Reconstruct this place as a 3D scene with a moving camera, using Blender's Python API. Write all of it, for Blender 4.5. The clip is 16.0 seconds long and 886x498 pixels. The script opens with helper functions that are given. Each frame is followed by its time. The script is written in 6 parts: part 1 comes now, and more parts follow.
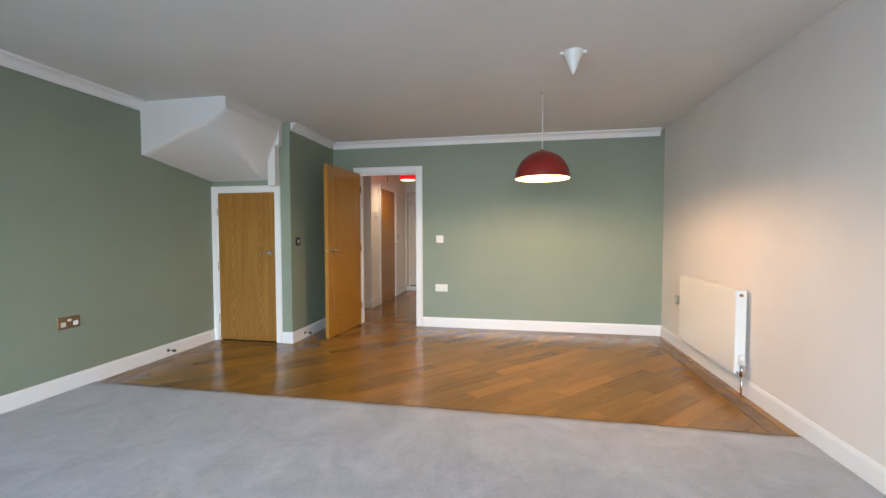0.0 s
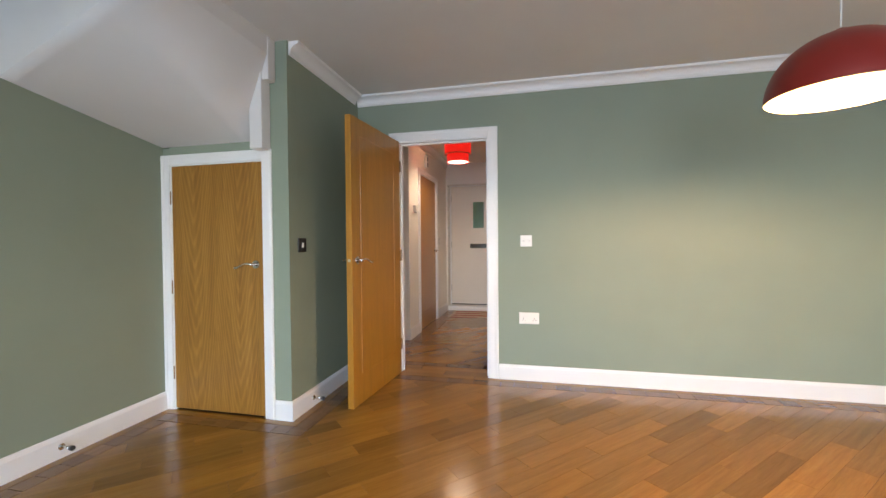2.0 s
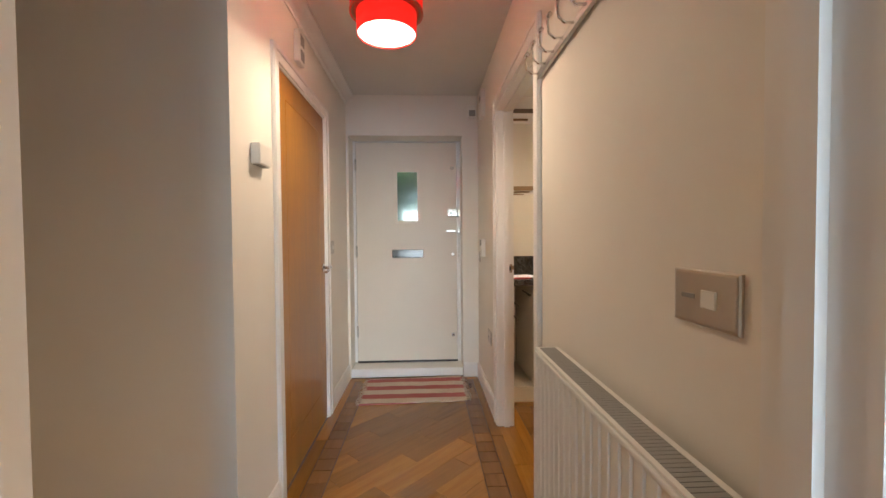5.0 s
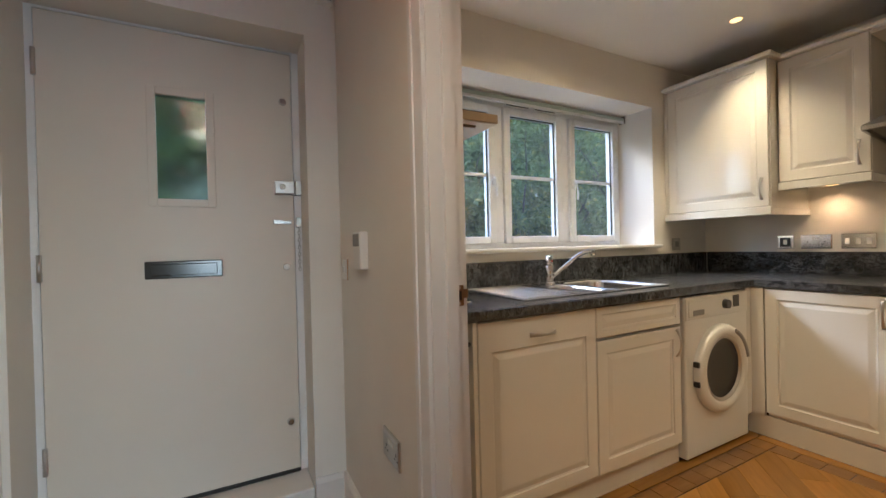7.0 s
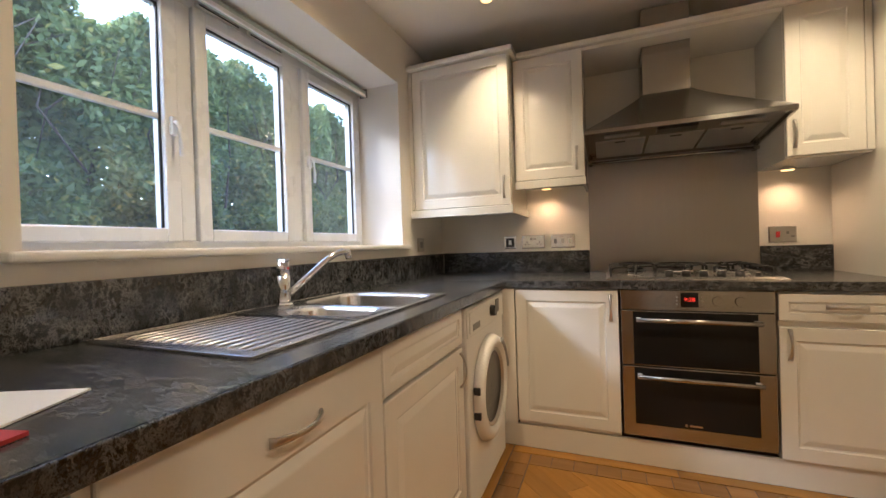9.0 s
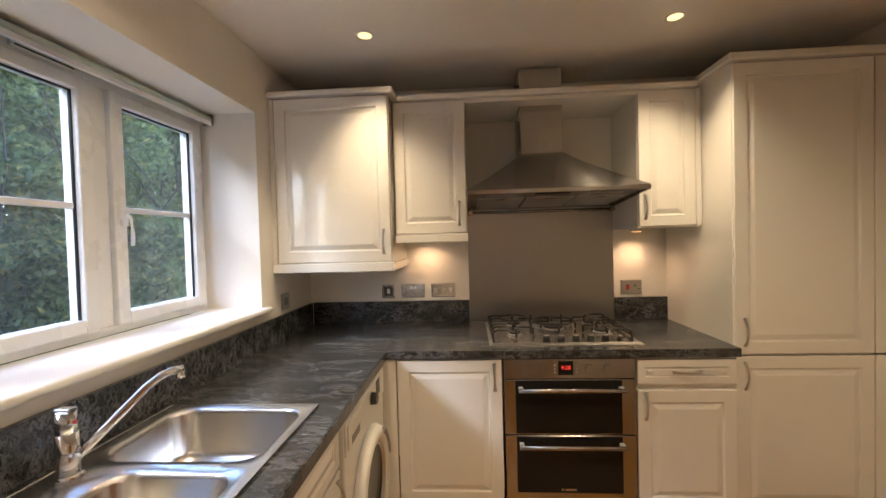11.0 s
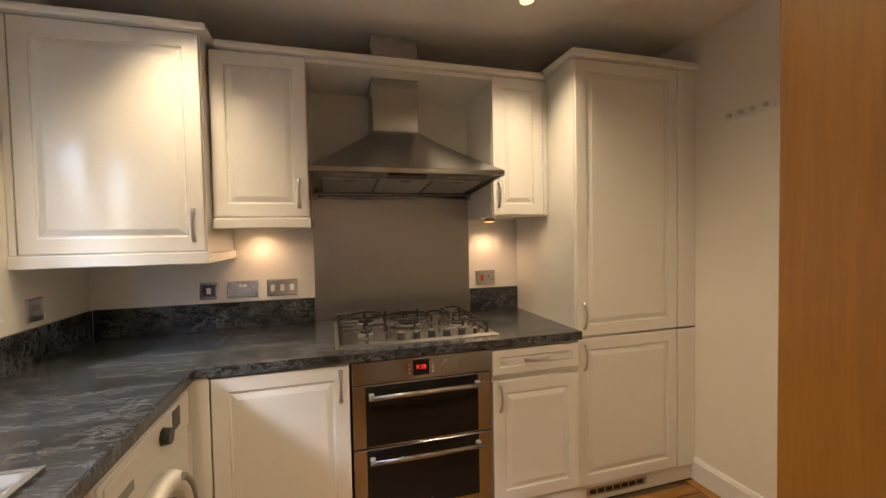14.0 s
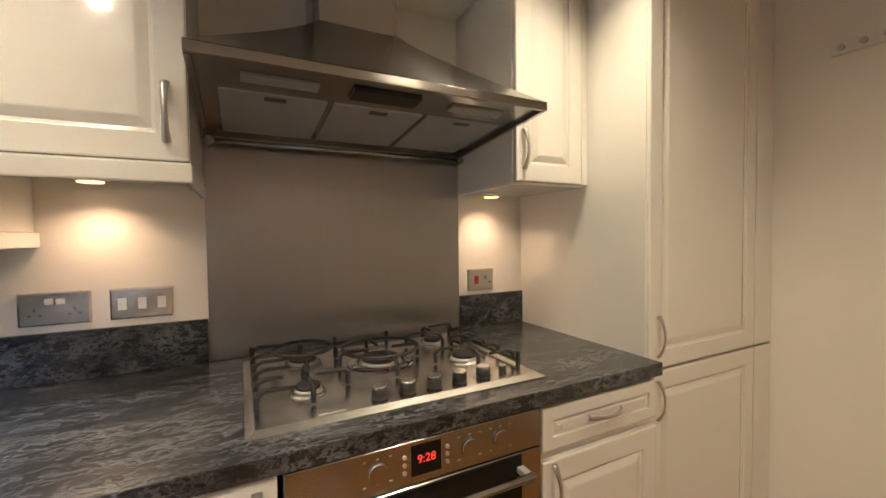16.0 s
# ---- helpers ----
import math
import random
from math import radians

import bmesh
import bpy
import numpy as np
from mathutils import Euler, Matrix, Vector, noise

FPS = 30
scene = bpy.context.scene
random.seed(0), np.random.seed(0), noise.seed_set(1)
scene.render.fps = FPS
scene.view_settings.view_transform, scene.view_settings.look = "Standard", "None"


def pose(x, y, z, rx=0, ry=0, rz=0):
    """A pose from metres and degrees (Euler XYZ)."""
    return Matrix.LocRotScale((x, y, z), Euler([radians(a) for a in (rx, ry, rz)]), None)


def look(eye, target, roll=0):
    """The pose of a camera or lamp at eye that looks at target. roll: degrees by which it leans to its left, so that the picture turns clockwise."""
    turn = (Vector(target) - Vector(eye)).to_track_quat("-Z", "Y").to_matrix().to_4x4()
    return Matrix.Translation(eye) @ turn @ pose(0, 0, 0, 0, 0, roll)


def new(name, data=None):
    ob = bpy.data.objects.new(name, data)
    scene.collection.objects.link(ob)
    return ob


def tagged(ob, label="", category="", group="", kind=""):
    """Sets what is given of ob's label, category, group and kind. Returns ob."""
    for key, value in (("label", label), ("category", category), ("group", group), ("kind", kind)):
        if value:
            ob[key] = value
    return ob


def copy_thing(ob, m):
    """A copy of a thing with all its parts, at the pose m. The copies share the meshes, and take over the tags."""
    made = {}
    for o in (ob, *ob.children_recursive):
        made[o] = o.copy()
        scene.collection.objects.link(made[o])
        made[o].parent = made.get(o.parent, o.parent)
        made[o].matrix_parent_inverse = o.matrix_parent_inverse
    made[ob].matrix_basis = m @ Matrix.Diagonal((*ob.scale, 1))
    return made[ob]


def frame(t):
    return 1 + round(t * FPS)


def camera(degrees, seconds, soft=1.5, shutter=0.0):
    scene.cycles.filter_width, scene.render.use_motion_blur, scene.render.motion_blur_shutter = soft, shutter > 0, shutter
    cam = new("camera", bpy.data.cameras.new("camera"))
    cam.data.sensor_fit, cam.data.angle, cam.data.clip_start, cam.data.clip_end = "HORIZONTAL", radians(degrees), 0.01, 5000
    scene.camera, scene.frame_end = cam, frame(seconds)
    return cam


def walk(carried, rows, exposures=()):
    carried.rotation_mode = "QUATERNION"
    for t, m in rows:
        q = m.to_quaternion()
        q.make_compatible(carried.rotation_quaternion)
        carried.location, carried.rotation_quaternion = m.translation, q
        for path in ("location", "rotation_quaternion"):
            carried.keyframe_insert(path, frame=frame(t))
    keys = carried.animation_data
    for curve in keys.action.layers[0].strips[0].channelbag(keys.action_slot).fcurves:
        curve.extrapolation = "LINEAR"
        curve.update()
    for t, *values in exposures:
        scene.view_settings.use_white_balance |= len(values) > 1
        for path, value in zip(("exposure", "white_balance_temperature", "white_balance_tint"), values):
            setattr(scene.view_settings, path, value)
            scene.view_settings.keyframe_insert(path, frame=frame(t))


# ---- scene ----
cam = camera(95.7, 16.0)
PATH = [
    (0, (1.175, 0.882, 1.188), (0.814, 2.848, 1.112), -0.1),
    (0.5, (0.961, 1.281, 1.136), (0.555, 3.238, 1.065), -0.2),
    (1, (0.736, 1.697, 1.127), (0.312, 3.65, 1.064), -0.2),
    (1.5, (0.512, 2.14, 1.115), (0.066, 4.088, 1.068), -0.3),
    (2, (0.276, 2.598, 1.12), (-0.165, 4.549, 1.084), -0.5),
    (2.5, (0.071, 3.053, 1.137), (-0.341, 5.01, 1.091), -0.4),
    (3, (-0.136, 3.541, 1.128), (-0.499, 5.507, 1.085), -0.4),
    (3.2, (-0.175, 3.742, 1.15), (-0.524, 5.711, 1.098), -0.7),
    (5.3, (-0.474, 5.848, 1.183), (-0.274, 7.837, 1.131), -0.6),
    (5.5, (-0.487, 6.018, 1.165), (-0.204, 7.998, 1.128), -0.8),
    (6, (-0.523, 6.441, 1.137), (-0.001, 8.371, 1.111), -0.8),
    (6.5, (-0.49, 6.846, 1.097), (0.186, 8.729, 1.102), -1.2),
    (7, (-0.434, 7.163, 1.118), (0.499, 8.932, 1.104), -1.4),
    (7.5, (-0.305, 7.41, 1.11), (0.905, 9.002, 1.087), -1.7),
    (8, (-0.148, 7.628, 1.081), (1.313, 8.994, 1.066), -1.8),
    (8.5, (-0.021, 7.785, 1.080), (1.676, 8.843, 1.070), -1.9),
    (9, (0.084, 7.863, 1.079), (1.938, 8.612, 1.065), -1.8),
    (9.2, (0.124, 7.897, 1.09), (2.013, 8.553, 1.065), -1.7),
    (11.3, (0.298, 7.952, 1.431), (2.297, 8.014, 1.396), -1.6),
    (11.5, (0.296, 7.944, 1.418), (2.296, 7.955, 1.391), -1.6),
    (12, (0.264, 7.913, 1.411), (2.252, 7.7, 1.377), -1.4),
    (12.5, (0.187, 7.919, 1.418), (2.143, 7.503, 1.382), -1.2),
    (13, (0.155, 7.94, 1.4), (2.092, 7.445, 1.375), -1.1),
    (13.5, (0.281, 7.91, 1.381), (2.21, 7.386, 1.331), -1.0),
    (14, (0.546, 7.877, 1.353), (2.468, 7.328, 1.287), -1.1),
    (14.5, (0.832, 7.872, 1.336), (2.757, 7.334, 1.266), -1.1),
    (15, (1.091, 7.92, 1.289), (3.016, 7.378, 1.24), -0.8),
    (15.5, (1.274, 7.906, 1.284), (3.179, 7.3, 1.229), -0.7),
    (16, (1.414, 7.86, 1.279), (3.198, 6.958, 1.21), -0.7),
]
walk(cam, [(t, look(e, g, r)) for t, e, g, r in PATH],
     exposures=[(0.0, 3.55, 6900, 20), (1.5, 3.68, 6950, 21), (2.5, 3.76, 7000, 24), (3.0, 3.56, 7000, 24), (5.5, 4.12, 6400, 12), (6.0, 3.98, 6300, 11),
                (6.5, 3.80, 6100, 11), (7.0, 3.46, 5950, 10), (9.0, 3.55, 6100, 13), (11.5, 3.5, 6300, 15), (12.5, 3.58, 6400, 17),
                (13.5, 3.55, 6300, 15), (15.0, 3.52, 5900, 12), (16.0, 3.76, 5650, 11)])

# ---------------------------------------------------------------- light
wd = bpy.data.worlds.new("world")
scene.world = wd
wd.use_nodes = True
wn = wd.node_tree.nodes
sky = wn.new("ShaderNodeTexSky")
sky.sky_type = "NISHITA"
sky.sun_disc = False
sky.sun_elevation = radians(37)
sky.sun_rotation = radians(-33)
sky.air_density, sky.dust_density, sky.ozone_density = 1.0, 0.7, 2.0
wd.node_tree.links.new(sky.outputs[0], wn["Background"].inputs[0])
wn["Background"].inputs[1].default_value = 0.15


def lamp(name, kind, m, energy, colour, **more):
    data = bpy.data.lights.new(name, kind)
    data.energy, data.color = energy, colour
    for key, value in more.items():
        if key == "size":
            data.size = value
        elif key == "size_y":
            data.shape, data.size_y = "RECTANGLE", value
        elif key == "radius":
            data.shadow_soft_size = value
        elif key == "cone":
            data.spot_size, data.spot_blend = radians(value), 1.0
        elif key == "spread":
            data.spread = radians(value)
        elif key == "angle":
            data.angle = radians(value)
    ob = new(name, data)
    ob.matrix_world = m
    return ob


WARM = (1.0, 0.74, 0.46)
COOL = (0.64, 0.84, 1.0)
lamp("sun", "SUN", look((-6.5, 10.0, 9.0), (0, 0, 0)), 0.20, (0.78, 0.90, 1.0), angle=10)
lamp("rear_window_daylight", "AREA", look((0.4, -1.50, 1.15), (1.1, 3.0, 0.2)), 7.6, COOL, size=3.4, size_y=2.0, spread=115)
lamp("pendant_bulb_light", "POINT", pose(1.385, 4.38, 1.70), 6.0, (1.0, 0.70, 0.42), radius=0.045)
lamp("hall_bulb_light", "POINT", pose(-0.61, 7.37, 2.14), 2.1, (1.0, 0.81, 0.57), radius=0.05)
# the x 1.17 pair is unseen and guessed, wide to brighten the room
for xx, yy, beam in ((2.165, 8.41, 95), (2.165, 7.01, 106), (1.17, 8.41, 154), (1.17, 7.01, 154)):
    lamp("downlight_beam", "SPOT", pose(xx, yy, 2.368), 4.8, (1.0, 0.77, 0.46), radius=0.03, cone=beam)
lamp("under_unit_beam", "SPOT", pose(2.79, 8.21, 1.420), 0.42, (1.0, 0.62, 0.33), radius=0.025, cone=140)
lamp("under_unit_beam", "SPOT", pose(2.79, 6.94, 1.420), 0.42, (1.0, 0.62, 0.33), radius=0.025, cone=140)


# ---------------------------------------------------------------- materials
def nodes_of(name):
    m = bpy.data.materials.new(name)
    m.use_nodes = True
    nt = m.node_tree
    return m, nt, nt.nodes["Principled BSDF"]


def coords(nt, scale=(1, 1, 1)):
    tc = nt.nodes.new("ShaderNodeTexCoord")
    mp = nt.nodes.new("ShaderNodeMapping")
    mp.inputs["Scale"].default_value = scale
    nt.links.new(tc.outputs["Object"], mp.inputs["Vector"])
    return mp.outputs["Vector"]


def noise_tex(nt, vec, scale, detail=4, rough=0.55, distort=0.0):
    n = nt.nodes.new("ShaderNodeTexNoise")
    n.inputs["Scale"].default_value = scale
    n.inputs["Detail"].default_value = detail
    n.inputs["Roughness"].default_value = rough
    n.inputs["Distortion"].default_value = distort
    nt.links.new(vec, n.inputs["Vector"])
    return n.outputs["Fac"]


def ramp(nt, fac, stops):
    r = nt.nodes.new("ShaderNodeValToRGB")
    els = r.color_ramp.elements
    while len(els) < len(stops):
        els.new(0.5)
    for e, (p, c) in zip(els, stops):
        e.position, e.color = p, (*c, 1)
    nt.links.new(fac, r.inputs[0])
    return r.outputs[0]


def mix(nt, kind, a, b, fac):
    m = nt.nodes.new("ShaderNodeMixRGB")
    m.blend_type = kind
    for sock, v in ((m.inputs[0], fac), (m.inputs[1], a), (m.inputs[2], b)):
        if isinstance(v, (int, float)):
            sock.default_value = v
        elif isinstance(v, tuple):
            sock.default_value = (*v, 1)
        else:
            nt.links.new(v, sock)
    return m.outputs[0]


def bump(nt, bsdf, height, strength, dist=0.002):
    b = nt.nodes.new("ShaderNodeBump")
    b.inputs["Strength"].default_value = strength
    b.inputs["Distance"].default_value = dist
    nt.links.new(height, b.inputs["Height"])
    nt.links.new(b.outputs[0], bsdf.inputs["Normal"])


def paint(name, c, rough=0.6, vary=0.05, fine=180, bumpy=0.12, metal=0.0, scale=(1, 1, 1), coat=0.0, brushed=None):
    m, nt, p = nodes_of(name)
    v = coords(nt, scale)
    lo = tuple(x * (1 - vary) for x in c)
    hi = tuple(min(1, x * (1 + vary)) for x in c)
    big = ramp(nt, noise_tex(nt, v, 1.7, 5), [(0.3, lo), (0.7, hi)])
    nt.links.new(big, p.inputs["Base Color"])
    p.inputs["Metallic"].default_value = metal
    r = nt.nodes.new("ShaderNodeMapRange")
    r.inputs["To Min"].default_value, r.inputs["To Max"].default_value = rough * (0.97 if metal > 0.5 else 0.85), min(1, rough * (1.03 if metal > 0.5 else 1.15))
    nt.links.new(noise_tex(nt, v, 6, 4), r.inputs["Value"])
    nt.links.new(r.outputs[0], p.inputs["Roughness"])
    p.inputs["Coat Weight"].default_value = coat
    p.inputs["Coat Roughness"].default_value = 0.06
    if bumpy:
        bump(nt, p, noise_tex(nt, v, fine, 3), bumpy, 0.001)
    if brushed is not None:
        tn = nt.nodes.new("ShaderNodeTangent")
        tn.direction_type, tn.axis = "RADIAL", "Z"
        nt.links.new(tn.outputs[0], p.inputs["Tangent"])
        p.inputs["Anisotropic"].default_value = 0.75
        p.inputs["Anisotropic Rotation"].default_value = brushed
    return m


M_GREEN = paint("sage_green_emulsion", (0.238, 0.280, 0.210), 0.62, 0.03, 260, 0.10)
M_WHITE = paint("warm_white_emulsion", (0.80, 0.77, 0.71), 0.65, 0.03, 240, 0.12)
M_MAGNOLIA = paint("soft_white_living_emulsion", (0.72, 0.68, 0.64), 0.65, 0.03, 240, 0.12)
M_CEIL = paint("matt_white_ceiling", (0.70, 0.68, 0.65), 0.8, 0.03, 200, 0.15)
M_TRIM = paint("white_satin_woodwork", (0.80, 0.79, 0.77), 0.32, 0.02, 120, 0.05)
M_UPVC = paint("white_upvc", (0.80, 0.82, 0.83), 0.28, 0.02, 90, 0.02)
M_PLASTIC = paint("white_plastic", (0.75, 0.74, 0.70), 0.35, 0.02, 90, 0.02)
M_RAD = paint("white_radiator_enamel", (0.76, 0.75, 0.71), 0.30, 0.02, 90, 0.03)
M_GREY = paint("grey_metal_grille", (0.26, 0.26, 0.25), 0.5, 0.08, 90, 0.05)
M_FRONTDOOR = paint("painted_front_door", (0.71, 0.64, 0.55), 0.42, 0.03, 140, 0.08)
M_CAB = paint("cream_gloss_cabinet", (0.80, 0.78, 0.725), 0.22, 0.02, 60, 0.01, coat=0.6)
M_CARC = paint("cream_carcass_board", (0.76, 0.72, 0.64), 0.4, 0.02, 120, 0.03)
M_CHROME = paint("polished_chrome", (0.72, 0.72, 0.72), 0.12, 0.04, 60, 0.0, metal=1.0)
M_NICKEL = paint("satin_nickel", (0.55, 0.53, 0.50), 0.28, 0.06, 120, 0.04, metal=1.0)
M_BRASS = paint("aged_bronze_plate", (0.30, 0.20, 0.12), 0.4, 0.15, 120, 0.08, metal=0.9)
M_STEEL = paint("brushed_steel", (0.41, 0.40, 0.38), 0.21, 0.03, 8, 0.03, metal=1.0, scale=(60, 60, 1), brushed=0.0)
M_STEELH = paint("brushed_steel_horizontal", (0.41, 0.40, 0.38), 0.21, 0.03, 8, 0.03, metal=1.0, scale=(60, 1, 60), brushed=0.25)
M_HOB = paint("satin_hob_steel", (0.62, 0.60, 0.57), 0.26, 0.02, 30, 0.02, metal=1.0)
M_SPLASH = paint("matt_steel_splashback", (0.38, 0.375, 0.37), 0.30, 0.012, 6, 0.008, metal=1.0, scale=(40, 40, 1), brushed=0.0)
M_SINK = paint("satin_sink_steel", (0.62, 0.62, 0.62), 0.24, 0.06, 30, 0.05, metal=1.0)
M_IRON = paint("matt_black_cast_iron", (0.010, 0.010, 0.010), 0.55, 0.2, 200, 0.2)
M_BLACK = paint("black_plastic", (0.02, 0.02, 0.02), 0.3, 0.1, 100, 0.02)
M_DARKGLASS = paint("black_oven_glass", (0.012, 0.011, 0.010), 0.06, 0.1, 60, 0.0)
M_DARKGLASS.node_tree.nodes["Principled BSDF"].inputs["Specular IOR Level"].default_value = 0.22
M_PORTHOLE = paint("dark_porthole_glass", (0.012, 0.012, 0.013), 0.05, 0.1, 60, 0.0)
M_MESH = paint("grease_filter_mesh", (0.40, 0.41, 0.41), 0.45, 0.05, 500, 0.5, metal=0.6)
M_RED = paint("red_enamel_shade", (0.20, 0.012, 0.008), 0.35, 0.05, 60, 0.02)
M_SHADEIN = paint("white_inside_of_shade", (0.36, 0.26, 0.14), 0.5, 0.02, 60, 0.0)
M_PAPER = paint("white_paper", (0.78, 0.80, 0.84), 0.8, 0.02, 100, 0.05)
M_REDCARD = paint("red_card", (0.45, 0.03, 0.03), 0.6, 0.05, 100, 0.03)
M_GROUT = paint("dark_floor_joint", (0.075, 0.039, 0.016), 0.8, 0.2, 100, 0.1)
M_SHELFWOOD = paint("pale_wood_shelf", (0.42, 0.31, 0.19), 0.5, 0.08, 60, 0.08, scale=(8, 1, 8))
M_SHELFGREY = paint("grey_brown_shelf_board", (0.20, 0.16, 0.13), 0.55, 0.08, 60, 0.06, scale=(8, 1, 8))
M_FENCE = paint("weathered_fence_timber", (0.16, 0.115, 0.075), 0.85, 0.25, 40, 0.3, scale=(10, 10, 1))
M_BARK = paint("brown_bark", (0.07, 0.05, 0.035), 0.9, 0.3, 40, 0.5)
M_GROUND = paint("damp_soil_and_grass", (0.05, 0.06, 0.025), 0.9, 0.35, 30, 0.4)
M_BRICK = paint("house_brick", (0.28, 0.13, 0.08), 0.85, 0.2, 40, 0.3)


def wood(name, dark, mid, light, along, rough, per_piece=False, knots=0.0, coat=0.0, streak=0.5):
    m, nt, p = nodes_of(name)
    sc = [9.0, 9.0, 9.0]
    sc[along] = 0.55
    tc = nt.nodes.new("ShaderNodeTexCoord")
    vec = tc.outputs["Object"]
    if per_piece:
        info = nt.nodes.new("ShaderNodeObjectInfo")
        geo = nt.nodes.new("ShaderNodeNewGeometry")
        add = nt.nodes.new("ShaderNodeMath")
        add.operation = "ADD"
        nt.links.new(info.outputs["Random"], add.inputs[0])
        nt.links.new(geo.outputs["Random Per Island"], add.inputs[1])
        fr = nt.nodes.new("ShaderNodeMath")
        fr.operation = "FRACT"
        nt.links.new(add.outputs[0], fr.inputs[0])
        shift = nt.nodes.new("ShaderNodeVectorMath")
        shift.operation = "MULTIPLY_ADD"
        nt.links.new(fr.outputs[0], shift.inputs[0])
        shift.inputs[1].default_value = (37.0, 53.0, 11.0)
        nt.links.new(vec, shift.inputs[2])
        vec = shift.outputs[0]
    mp = nt.nodes.new("ShaderNodeMapping")
    mp.inputs["Scale"].default_value = sc
    nt.links.new(vec, mp.inputs["Vector"])
    v = mp.outputs[0]
    g1 = noise_tex(nt, v, 3.0, 6, 0.6, 0.6)
    g2 = noise_tex(nt, v, 22.0, 4, 0.6)
    base = ramp(nt, g1, [(0.28, dark), (0.5, mid), (0.72, light)])
    base = mix(nt, "MULTIPLY", base, ramp(nt, g2, [(0.3, (0.78, 0.75, 0.70)), (0.6, (1, 1, 1))]), streak)
    if knots:
        wv = nt.nodes.new("ShaderNodeTexWave")
        wv.wave_type, wv.bands_direction = "BANDS", "Z"
        wv.inputs["Scale"].default_value = 2.3
        sep = nt.nodes.new("ShaderNodeSeparateXYZ")
        nt.links.new(vec, sep.inputs[0])
        sq = nt.nodes.new("ShaderNodeMath")
        sq.operation = "POWER"
        bend = nt.nodes.new("ShaderNodeMath")
        bend.operation = "ABSOLUTE"
        half = nt.nodes.new("ShaderNodeMath")
        half.operation = "ABSOLUTE"
        nt.links.new(sep.outputs["X"], half.inputs[0])
        lobe = nt.nodes.new("ShaderNodeMath")
        lobe.operation = "SUBTRACT"
        nt.links.new(half.outputs[0], lobe.inputs[0])
        lobe.inputs[1].default_value = 0.17
        nt.links.new(lobe.outputs[0], bend.inputs[0])
        nt.links.new(bend.outputs[0], sq.inputs[0])
        sq.inputs[1].default_value = 1.5
        wide = nt.nodes.new("ShaderNodeMath")
        wide.operation = "MULTIPLY_ADD"
        nt.links.new(sq.outputs[0], wide.inputs[0])
        wide.inputs[1].default_value = -17.0
        nt.links.new(sep.outputs["Z"], wide.inputs[2])
        wob = nt.nodes.new("ShaderNodeMath")
        wob.operation = "MULTIPLY_ADD"
        nt.links.new(noise_tex(nt, v, 0.55, 3, 0.5), wob.inputs[0])
        wob.inputs[1].default_value = 1.1
        nt.links.new(wide.outputs[0], wob.inputs[2])
        cb = nt.nodes.new("ShaderNodeCombineXYZ")
        nt.links.new(wob.outputs[0], cb.inputs[2])
        nt.links.new(cb.outputs[0], wv.inputs["Vector"])
        base = mix(nt, "MULTIPLY", base, ramp(nt, wv.outputs["Fac"], [(0.1, (0.80, 0.77, 0.70)), (0.6, (0.90, 0.88, 0.84)), (0.96, (1.22, 1.24, 1.25))]), knots)
    if per_piece:
        tone = ramp(nt, fr.outputs[0], [(0.0, (0.70, 0.66, 0.60)), (0.35, (0.92, 0.90, 0.86)), (0.7, (1.05, 1.02, 0.98)), (1.0, (1.28, 1.22, 1.05))])
        base = mix(nt, "MULTIPLY", base, tone, 0.85)
    nt.links.new(base, p.inputs["Base Color"])
    r = nt.nodes.new("ShaderNodeMapRange")
    r.inputs["To Min"].default_value, r.inputs["To Max"].default_value = rough * 0.8, rough * 1.25
    nt.links.new(g1, r.inputs["Value"])
    nt.links.new(r.outputs[0], p.inputs["Roughness"])
    p.inputs["Coat Weight"].default_value = coat
    p.inputs["Coat Roughness"].default_value = 0.15
    bump(nt, p, g2, 0.12, 0.0006)
    return m


M_OAK = wood("varnished_oak_veneer", (0.33, 0.142, 0.015), (0.39, 0.172, 0.020), (0.45, 0.205, 0.027), 2, 0.34, coat=0.2)
M_OAKC = wood("crown_cut_oak_veneer", (0.26, 0.110, 0.018), (0.335, 0.152, 0.026), (0.40, 0.192, 0.038), 2, 0.36, knots=0.55, coat=0.15)
M_PLANK = wood("oak_floor_plank", (0.245, 0.110, 0.018), (0.290, 0.136, 0.023), (0.335, 0.164, 0.031), 0, 0.22, per_piece=True, streak=0.55, coat=0.2)
M_BLOCK = wood("oak_floor_block", (0.165, 0.080, 0.021), (0.200, 0.098, 0.028), (0.235, 0.120, 0.038), 0, 0.24, per_piece=True, streak=0.3, coat=0.15)


